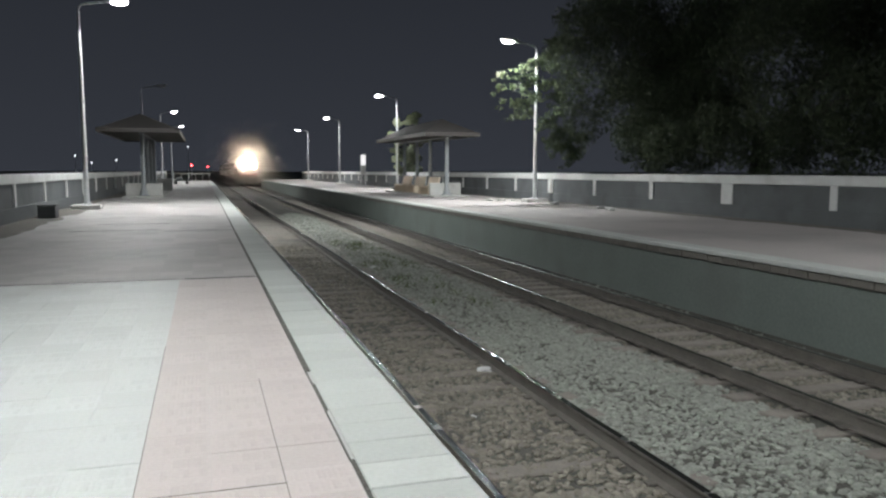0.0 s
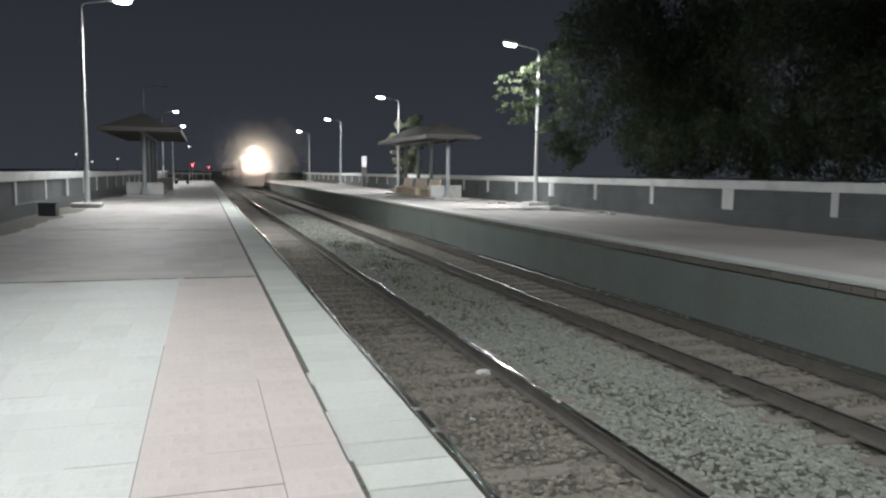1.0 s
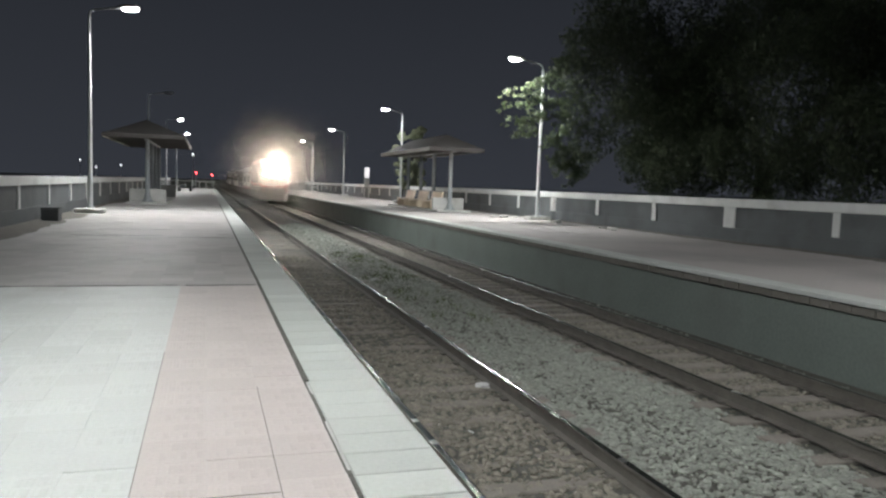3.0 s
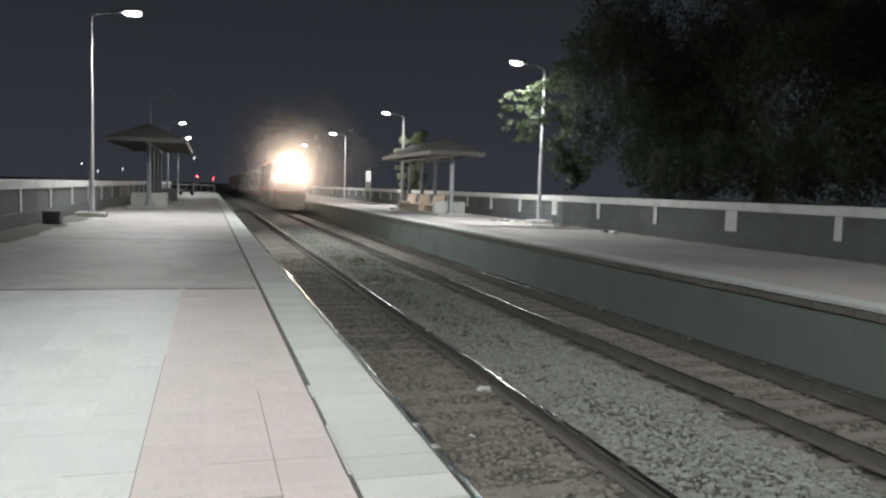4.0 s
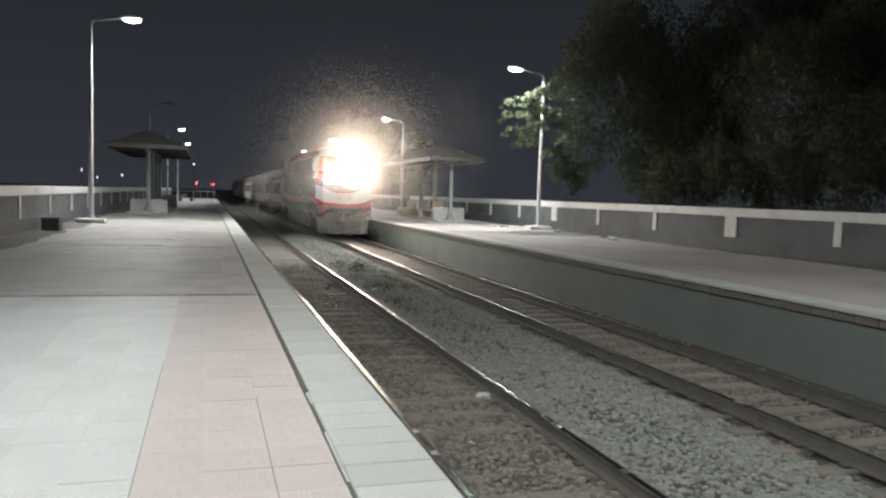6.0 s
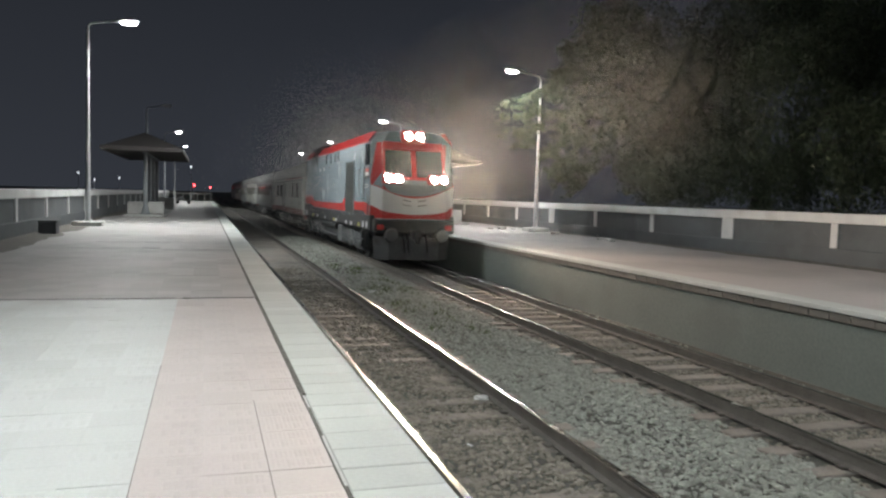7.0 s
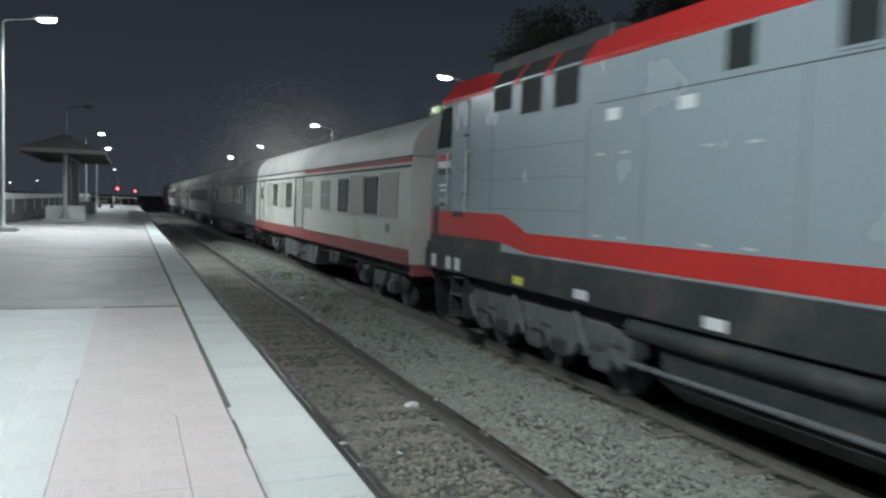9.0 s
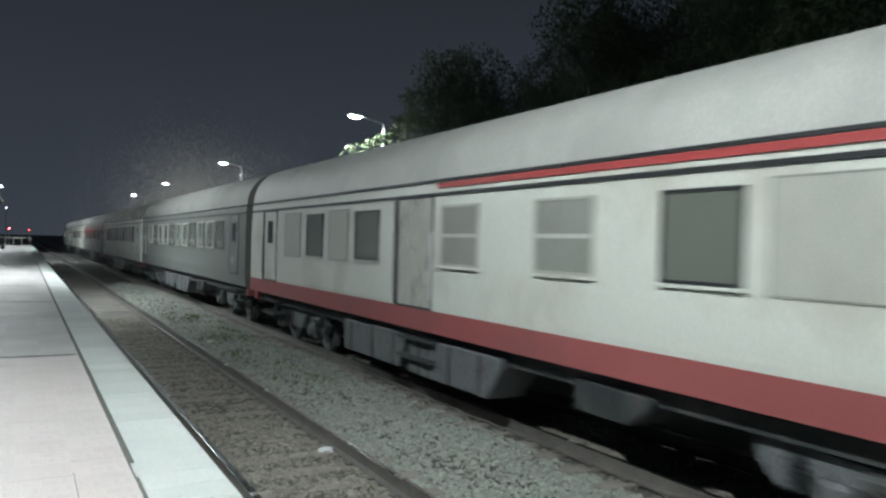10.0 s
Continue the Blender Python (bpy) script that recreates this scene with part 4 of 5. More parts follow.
def locomotive():
    """Grey diesel locomotive with red stripe, cabs at both ends."""
    lo = thing("locomotive", pose(FAR_C, FRONT[0][1], RAIL), "grey diesel locomotive with red stripe and lit headlights", "locomotive")
    L, W = 18.4, 1.49
    hood = [(-W, 1.55), (W, 1.55), (W, 4.26), (1.24, 4.60), (0.75, 4.70), (-0.75, 4.70), (-1.24, 4.60), (-W, 4.26)]
    bm = bmesh.new()
    prism(bm, hood, 2.1, 16.2)
    part("hood", bm, M_LOCO_GREY, lo, "glossy pale grey side panels")

    def cab(name, y0, y1, sign):
        # the nose leans back above the waist; y0 is the outer end
        bm = bmesh.new()
        d = sign
        lo_ring = [(-W, y0 + d * 0.34, 1.55), (-1.12, y0, 1.55), (1.12, y0, 1.55), (W, y0 + d * 0.34, 1.55), (W, y1, 1.55), (-W, y1, 1.55)]
        mid = [(-W, y0 + d * 0.34, 2.75), (-1.12, y0, 2.75), (1.12, y0, 2.75), (W, y0 + d * 0.34, 2.75), (W, y1, 2.75), (-W, y1, 2.75)]
        hi = [(-W + 0.06, y0 + d * 0.66, 4.24), (-1.02, y0 + d * 0.46, 4.26), (1.02, y0 + d * 0.46, 4.26), (W - 0.06, y0 + d * 0.66, 4.24), (W, y1, 4.26), (-W, y1, 4.26)]
        top = [(-1.15, y0 + d * 0.85, 4.56), (-0.8, y0 + d * 0.66, 4.61), (0.8, y0 + d * 0.66, 4.61), (1.15, y0 + d * 0.85, 4.56), (1.22, y1, 4.60), (-1.22, y1, 4.60)]
        rings = [[bm.verts.new(v) for v in r] for r in (lo_ring, mid, hi, top)]
        for a, b in zip(rings, rings[1:]):
            for i in range(6):
                bm.faces.new((a[i], a[(i + 1) % 6], b[(i + 1) % 6], b[i]))
        bm.faces.new(rings[0])
        bm.faces.new(rings[-1])
        return part(name, bm, M_LOCO_GREY, lo, "grey driver's cab")

    front = cab("cab", 0.0, 2.1, 1)
    rear = cab("cab", L, 16.2, -1)
    # face of each cab: red field, white band with a curved top, dark windscreens, lamps
    for c, y, d in ((front, 0.0, 1), (rear, L, -1)):
        def plate(name, pts, mat, proud, label=""):
            bm = bmesh.new()
            vs = []
            for x, z in pts:
                ax = abs(x)
                yy = y + d * (0.0 if ax <= 1.12 else (ax - 1.12) / (W - 1.12) * 0.34)
                if z > 2.75:
                    yy += d * (z - 2.75) / 1.51 * 0.46
                vs.append((x, yy, z))
            a = [bm.verts.new((p[0] * 1.002, p[1] - d * proud, p[2])) for p in vs]
            b = [bm.verts.new((p[0], p[1] + d * 0.05, p[2])) for p in vs]
            k = len(vs)
            bm.faces.new(a)
            bm.faces.new(b[::-1])
            for i in range(k):
                bm.faces.new((a[i], b[i], b[(i + 1) % k], a[(i + 1) % k]))
            bmesh.ops.triangulate(bm, faces=bm.faces)
            return part(name, bm, mat, c, label)

        n = 12
        for s in (-1, 1):
            plate("red_corner", [(s * 1.12, 1.60), (s * 1.47, 1.60), (s * 1.47, 2.05), (s * 1.12, 1.86)], M_LOCO_RED, 0.006)
            plate("white_corner", [(s * 1.12, 1.864), (s * 1.47, 2.054), (s * 1.47, 2.74), (s * 1.12, 2.60)], M_LOCO_WHITE, 0.006)
            plate("red_pillar", [(s * 1.12, 2.605), (s * 1.47, 2.745), (s * 1.43, 4.2), (s * 1.10, 4.2)], M_LOCO_RED, 0.006)
        plate("red_skirt", [(-1.12, 1.60), (1.12, 1.60)] + [(1.12 - 2.24 * i / n, 1.74 + 0.12 * (2 * i / n - 1) ** 2) for i in range(n + 1)], M_LOCO_RED, 0.006, "red painted lower nose")
        low = [(-1.12 + 2.24 * i / n, 1.744 + 0.12 * (2 * i / n - 1) ** 2) for i in range(n + 1)]
        high = [(1.12 - 2.24 * i / n, 2.30 + 0.30 * (2 * i / n - 1) ** 2) for i in range(n + 1)]
        plate("white_band", low + high, M_LOCO_WHITE, 0.006, "white painted band on the nose")
        low = [(-1.12 + 2.24 * i / n, 2.304 + 0.30 * (2 * i / n - 1) ** 2) for i in range(n + 1)]
        plate("red_nose", low + [(1.12, 2.74), (1.12, 2.95), (-1.12, 2.95), (-1.12, 2.74)], M_LOCO_RED, 0.006, "red painted upper nose")
        plate("red_mask", [(-1.12, 2.954), (1.12, 2.954), (1.08, 3.996), (-1.08, 3.996)], M_LOCO_RED, 0.004, "red painted windscreen surround")
        plate("red_brow", [(-1.10, 4.00), (1.10, 4.00), (1.04, 4.24), (-1.04, 4.24)], M_LOCO_RED, 0.006)
        for s in (-1, 1):
            plate("windscreen", [(s * 0.08, 3.02), (s * 1.04, 3.02), (s * 1.0, 3.95), (s * 0.08, 3.95)], M_GLASS, 0.012, "dark windscreen pane")
            for k in range(2):
                plate("vent", [(s * 0.12, 2.02 + 0.16 * k), (s * 0.42, 2.08 + 0.16 * k), (s * 0.42, 2.10 + 0.16 * k), (s * 0.12, 2.05 + 0.16 * k)], M_BLACK, 0.010)
            # paired lower headlights in a housing
            bm = bmesh.new()
            hx = s * 0.80
            box(bm, hx - 0.36, hx + 0.36, min(y - d * 0.10, y + d * 0.1), max(y - d * 0.10, y + d * 0.1), 2.78, 3.12, 0.04)
            hs = part("headlight_housing", bm, M_LOCO_RED, c)
            for k in (-1, 1):
                bm = bmesh.new()
                dome(bm, hx + k * 0.17, y - d * 0.101, 2.95, d, 0.11)
                bezel(hs, hx + k * 0.17, y - d * 0.096, 2.95, d, 0.115, 0.30)
                part("headlight_lens", bm, M_HEADLIGHT if d > 0 else M_LAMPOFF, hs, "glowing warm white lens" if d > 0 else "unlit lens")
            for k in range(2):
                bm = bmesh.new()
                rod(bm, (s * (0.1 + 0.85 * k), y - d * 0.03, 3.02), (s * (0.35 + 0.45 * k), y + d * 0.10, 3.5), 0.012, seg=6)
                part("wiper", bm, M_BLACK, c)
        bm = bmesh.new()
        yy = y + d * 0.34
        box(bm, -0.42, 0.42, min(yy, yy + d * 0.45), max(yy, yy + d * 0.45), 4.20, 4.64, 0.05)
        hs = part("headlight_housing", bm, M_LOCO_RED, c)
        for k in (-1, 1):
            bm = bmesh.new()
            dome(bm, k * 0.19, yy - d * 0.001, 4.42, d, 0.12)
            bezel(hs, k * 0.19, yy + d * 0.004, 4.42, d, 0.125, 0.32)
            part("headlight_lens", bm, M_HEADLIGHT if d > 0 else M_LAMPOFF, hs, "glowing warm white lens" if d > 0 else "unlit lens")
        # buffer beam, coupler, pilot
        boxpart("buffer_beam", M_LOCO_DARK, lo, (-1.42, 1.42, min(y - d * 0.10, y + d * 0.3), max(y - d * 0.10, y + d * 0.3), 1.10, 1.56), 0.03)
        for s in (-1, 1):
            bm = bmesh.new()
            rod(bm, (s * 0.88, y - d * 0.10, 1.06), (s * 0.88, y - d * 0.42, 1.06), 0.10, seg=12)
            rod(bm, (s * 0.88, y - d * 0.42, 1.06), (s * 0.88, y - d * 0.50, 1.06), 0.24, 0.22, 18)
            part("buffer", bm, M_BOGIE, lo)
            boxpart("marker_light", M_LOCO_RED, lo, (s * 1.2 - 0.12, s * 1.2 + 0.12, y - d * 0.14 if d > 0 else y + 0.10, y - d * 0.10 if d > 0 else y + 0.14, 1.22, 1.40), 0.02)
        bm = bmesh.new()
        box(bm, -0.14, 0.14, min(y - d * 0.55, y), max(y - d * 0.55, y), 0.92, 1.18, 0.04)
        rod(bm, (0, y - d * 0.5, 0.78), (0, y - d * 0.5, 1.25), 0.08, seg=10)
        part("coupler", bm, M_LOCO_DARK, lo)
        bm = bmesh.new()
        a = [(-1.35, y + d * 0.25), (-0.9, y - d * 0.16), (0.9, y - d * 0.16), (1.35, y + d * 0.25)]
        top = [bm.verts.new((x, q, 0.98)) for x, q in a]
        bot = [bm.verts.new((x * 0.97, q + d * 0.08, 0.20)) for x, q in a]
        tb = [bm.verts.new((x, q + d * 0.06, 0.98)) for x, q in a]
        bb = [bm.verts.new((x * 0.97, q + d * 0.14, 0.20)) for x, q in a]
        for i in range(3):
            bm.faces.new((top[i], top[i + 1], bot[i + 1], bot[i]))
            bm.faces.new((tb[i], tb[i + 1], bb[i + 1], bb[i]))
        bm.faces.new((*top, *tb[::-1]))
        bm.faces.new((*bot, *bb[::-1]))
        part("pilot", bm, M_BOGIE, lo, "dented grey snow plough")
        for x in (-0.45, -0.3, 0.35):
            bm = bmesh.new()
            pts = [(x, y - d * 0.12, 1.1), (x + 0.03, y - d * 0.30, 0.85), (x + 0.06, y - d * 0.28, 0.55), (x + 0.10, y - d * 0.18, 0.48)]
            for p, q in zip(pts, pts[1:]):
                rod(bm, p, q, 0.025, seg=6)
            part("brake_hose", bm, M_RUBBER, lo)
    # roof edge in red, along the hood and the cabs
    for s in (-1, 1):
        bm = bmesh.new()
        a, b = s * 1.493, s * 1.222
        prism(bm, [(a, 4.20), (a * 1.004, 4.27), (s * 1.246, 4.612), (s * 1.22, 4.60), (a * 0.99, 4.25)], 0.75, 12.4)
        prism(bm, [(a, 4.20), (a * 1.004, 4.27), (s * 1.246, 4.612), (s * 1.22, 4.60), (a * 0.99, 4.25)], 16.3, 17.65)
        slope = [(a, 4.20), (a * 1.004, 4.27), (s * 1.246, 4.612), (s * 1.22, 4.60), (a * 0.99, 4.25)]
        for y0, y1 in ((12.404, 12.92), (13.74, 13.88), (14.68, 14.78), (15.58, 16.296)):
            prism(bm, slope, y0, y1)
        part("roof_edge", bm, M_LOCO_RED, lo, "red painted roof edge")
        for y0, y1 in ((12.924, 13.736), (13.884, 14.676), (14.784, 15.576)):
            bm = bmesh.new()
            prism(bm, slope, y0, y1)
            part("roof_louvre", bm, M_RUBBER, lo, "black louvre in the roof edge")
    # radiator hump behind, exhaust and fans on the roof
    boxpart("radiator", M_LOCO_DARK, lo, (-1.3, 1.3, 12.6, 16.0, 4.50, 4.74), 0.04)
    for y in (13.4, 15.0):
        bm = bmesh.new()
        rod(bm, (0, y, 4.74), (0, y, 4.80), 0.62, seg=22)
        part("fan", bm, M_LOCO_DARK, lo)
    boxpart("exhaust_stack", M_LOCO_DARK, lo, (-0.3, 0.3, 8.2, 9.2, 4.69, 4.84), 0.03)
    for s in (-1, 1):
        # stripe: high at the cab, stepping down, rising again before the big grille
        bm = bmesh.new()
        def stripe(cols):
            ring = [[bm.verts.new((s * x, y, z)) for x, z in ((W + 0.004, a), (W + 0.004, b), (W - 0.02, b), (W - 0.02, a))] for y, a, b in cols]
            for p, q in zip(ring, ring[1:]):
                for i in range(4):
                    bm.faces.new((p[i], q[i], q[(i + 1) % 4], p[(i + 1) % 4]))
            bm.faces.new(ring[0])
            bm.faces.new(ring[-1][::-1])
        stripe([(0.36, 1.60, 2.05), (0.8, 1.64, 2.10), (1.3, 1.82, 2.13), (3.2, 1.82, 2.14)])
        stripe([(5.02, 1.72, 2.26), (5.45, 1.72, 2.22), (5.85, 1.72, 2.01), (14.25, 1.72, 2.01), (14.8, 1.80, 2.20), (15.05, 1.84, 2.27), (18.05, 1.84, 2.27)])
        part("side_stripe", bm, M_LOCO_RED, lo, "bright red stripe along the side")
        # sill, raised under the cabs
        panel("sill_raise", M_LOCO_DARK, lo, s, W, 1.25, 3.2, 1.60, 1.817, 0.004)
        panel("sill_raise", M_LOCO_DARK, lo, s, W, 15.05, 18.05, 1.60, 1.837, 0.004)
        boxpart("side_sill", M_LOCO_DARK, lo, (min(s * 1.30, s * 1.50), max(s * 1.30, s * 1.50), 0.2, 18.2, 1.18, 1.70), 0.02)
        for k, y in enumerate((0.62, 1.25, 2.0, 3.5, 4.6, 7.0, 7.6, 10.2, 12.6, 14.3, 16.6, 17.0, 17.7)):
            big = y in (0.62, 1.25, 16.6, 17.0, 17.7)
            panel("reflector", M_YELLOW if k in (2, 6, 9) else M_LOCO_WHITE, lo, s, 1.502, y, y + (0.30 if not big else 0.22), 1.24, 1.36 if not big else 1.46, 0.006)
        # the big dark grille with its mid rail
        g = frame_of("grille_frame", M_LOCO_GREY, lo, s, W, 3.24, 4.98, 1.66, 3.62, 0.04, 0.02)
        panel("grille", M_GRILLE, g, s, W, 3.24, 4.98, 1.66, 3.62, 0.006)
        for k in range(24):
            z = 1.69 + k * 0.08
            if abs(z - 2.65) > 0.05:
                panel("slat", M_GRILLE, g, s, W, 3.26, 4.96, z, z + 0.074, 0.012)
        panel("mid_rail", M_BLACK, g, s, W, 3.26, 4.96, 2.62, 2.67, 0.018)
        # upper windows
        for y in (6.72, 7.52, 8.72, 10.02):
            w = frame_of("vent_window", M_LOCO_GREY, lo, s, W, y, y + 0.38, 3.76, 4.16, 0.03, 0.012)
            panel("pane", M_GLASS, w, s, W, y, y + 0.38, 3.76, 4.16, 0.005)
        for y, z0 in ((13.0, 3.74), (13.95, 3.74), (14.85, 3.86)):
            w = frame_of("louvre", M_LOCO_GREY, lo, s, W, y, y + 0.62, z0, 4.24, 0.03, 0.012)
            for k in range(6):
                z = z0 + 0.01 + k * (4.24 - z0) / 6
                panel("slat", M_RUBBER, w, s, W, y, y + 0.62, z, z + 0.055, 0.010)
            panel("backing", M_RUBBER, w, s, W, y, y + 0.62, z0, 4.24, 0.003)
        # cab windows, doors, flags, panel seams and handles
        for y, yd, d in ((0.0, 1.62, 1), (L, 16.78, -1)):
            bm = bmesh.new()
            pts = [(y + d * 0.56, 3.42), (y + d * 1.28, 3.42), (y + d * 1.28, 4.14), (y + d * 0.78, 4.14)]
            a = [bm.verts.new((s * (W + 0.006), q, z)) for q, z in pts]
            b = [bm.verts.new((s * (W - 0.10), q, z)) for q, z in pts]
            bm.faces.new(a)
            bm.faces.new(b[::-1])
            for i in range(4):
                bm.faces.new((a[i], b[i], b[(i + 1) % 4], a[(i + 1) % 4]))
            part("side_window", bm, M_GLASS, lo, "dark sloping cab window")
            y0, y1 = min(yd - 0.32, yd + 0.32), max(yd - 0.32, yd + 0.32)
            dr = frame_of("cab_door", M_LOCO_GREY, lo, s, W, y0, y1, 2.30, 4.16, 0.025, 0.016)
            panel("leaf", M_LOCO_GREY, dr, s, W, y0 + 0.01, y1 - 0.01, 2.31, 4.15, 0.008)
            for z in (2.55, 2.95, 3.55):
                boxpart("hinge", M_LOCO_DARK, dr, (min(s * 1.49, s * 1.53), max(s * 1.49, s * 1.53), y0 - 0.05, y0 + 0.09, z, z + 0.05))
            for yy in (y0 - 0.09, y1 + 0.09):
                bm = bmesh.new()
                rod(bm, (s * 1.545, yy, 2.3), (s * 1.545, yy, 3.3), 0.016, seg=6)
                rod(bm, (s * 1.49, yy, 2.3), (s * 1.545, yy, 2.3), 0.016, seg=6)
                rod(bm, (s * 1.49, yy, 3.3), (s * 1.545, yy, 3.3), 0.016, seg=6)
                part("handrail", bm, M_POST, lo)
            # flag: red, white, black
            yf = y + d * 0.92
            for k, mt in enumerate((M_BLACK, M_LOCO_WHITE, M_LOCO_RED)):
                panel("flag_stripe", mt, lo, s, W, yf - 0.28, yf + 0.28, 2.93 + k * 0.125, 3.05 + k * 0.125, 0.005)
            for k, w in ((0, 0.20), (1, 0.14)):
                panel("lettering_bar", M_LOCO_WHITE, lo, s, W, yf - w, yf + w, 2.72 - 0.09 * k, 2.76 - 0.09 * k, 0.005)
            panel("number_bar", M_BLACK, lo, s, W, yf - 0.18, yf + 0.18, 2.36, 2.42, 0.005)
            # ladder recess, its shade painted as a flat black plate, and steps under the door
            ys = y + d * 0.62
            panel("ladder_recess", M_BLACK, lo, s, W, ys - 0.12, ys + 0.12, 1.66, 2.36, 0.007)
            panel("vent", M_BLACK, lo, s, W, yd - 0.22, yd + 0.22, 2.18, 2.28, 0.008)
            for z in (0.45, 0.78, 1.10):
                boxpart("step", M_LOCO_DARK, lo, (min(s * 1.2, s * 1.47), max(s * 1.2, s * 1.47), yd - 0.26, yd + 0.26, z, z + 0.04), 0.006)
            for yy in (yd - 0.28, yd + 0.26):
                boxpart("step_hanger", M_LOCO_DARK, lo, (min(s * 1.2, s * 1.45), max(s * 1.2, s * 1.45), yy, yy + 0.02, 0.43, 1.2))
        for y in (5.9, 7.3, 9.4, 11.6, 12.75, 15.5):
            boxpart("door_seam", M_LOCO_DARK, lo, (min(s * 1.485, s * 1.4925), max(s * 1.485, s * 1.4925), y, y + 0.012, 2.02, 3.66))
        for y in (6.3, 7.7, 8.3, 9.9, 10.5, 11.9, 12.4):
            for z in (2.05, 3.05):
                boxpart("latch", M_POST, lo, (min(s * 1.49, s * 1.508), max(s * 1.49, s * 1.508), y, y + 0.12, z, z + 0.025))
        boxpart("seam_line", M_LOCO_DARK, lo, (min(s * 1.485, s * 1.4925), max(s * 1.485, s * 1.4925), 5.05, 12.6, 3.68, 3.695))
        for z in (2.35, 2.80, 3.25):
            boxpart("seam_line", M_BOGIE, lo, (min(s * 1.485, s * 1.4925), max(s * 1.485, s * 1.4925), 12.8, 15.9, z, z + 0.010))
        for y in (10.8, 12.1):
            boxpart("placard", M_LOCO_WHITE, lo, (min(s * 1.485, s * 1.4945), max(s * 1.485, s * 1.4945), y, y + 0.26, 3.46, 3.60))
        bm = bmesh.new()
        rod(bm, (s * 1.485, 8.0, 2.75), (s * 1.496, 8.0, 2.75), 0.14, seg=20)
        part("crest", bm, M_POST, lo, "pale round crest")
    # underframe, tank, pipes
    boxpart("underframe", M_LOCO_DARK, lo, (-1.28, 1.28, 0.3, 18.1, 0.98, 1.56), 0.02)
    bm = bmesh.new()
    prism(bm, [(-1.2, 1.1), (-1.36, 0.9), (-1.36, 0.5), (-1.0, 0.26), (1.0, 0.26), (1.36, 0.5), (1.36, 0.9), (1.2, 1.1)], 7.3, 11.3)
    part("fuel_tank", bm, M_LOCO_DARK, lo, "black fuel tank")
    boxpart("battery_box", M_BOGIE, lo, (-1.42, 1.42, 6.1, 7.2, 0.42, 1.1), 0.03, "grey steel box")
    for s in (-1, 1):
        bm = bmesh.new()
        rod(bm, (s * 1.38, 7.4, 1.02), (s * 1.38, 11.8, 1.02), 0.13, seg=12)
        part("air_reservoir", bm, M_LOCO_DARK, lo, smooth=True)
        bm = bmesh.new()
        rod(bm, (s * 1.42, 7.3, 0.62), (s * 1.42, 12.0, 0.62), 0.035, seg=8)
        part("pipe", bm, M_BOGIE, lo)
    sets = bogie(lo, 3.9, 3, 1.75, True) + bogie(lo, 14.5, 3, 1.75, True)
    return lo, sets


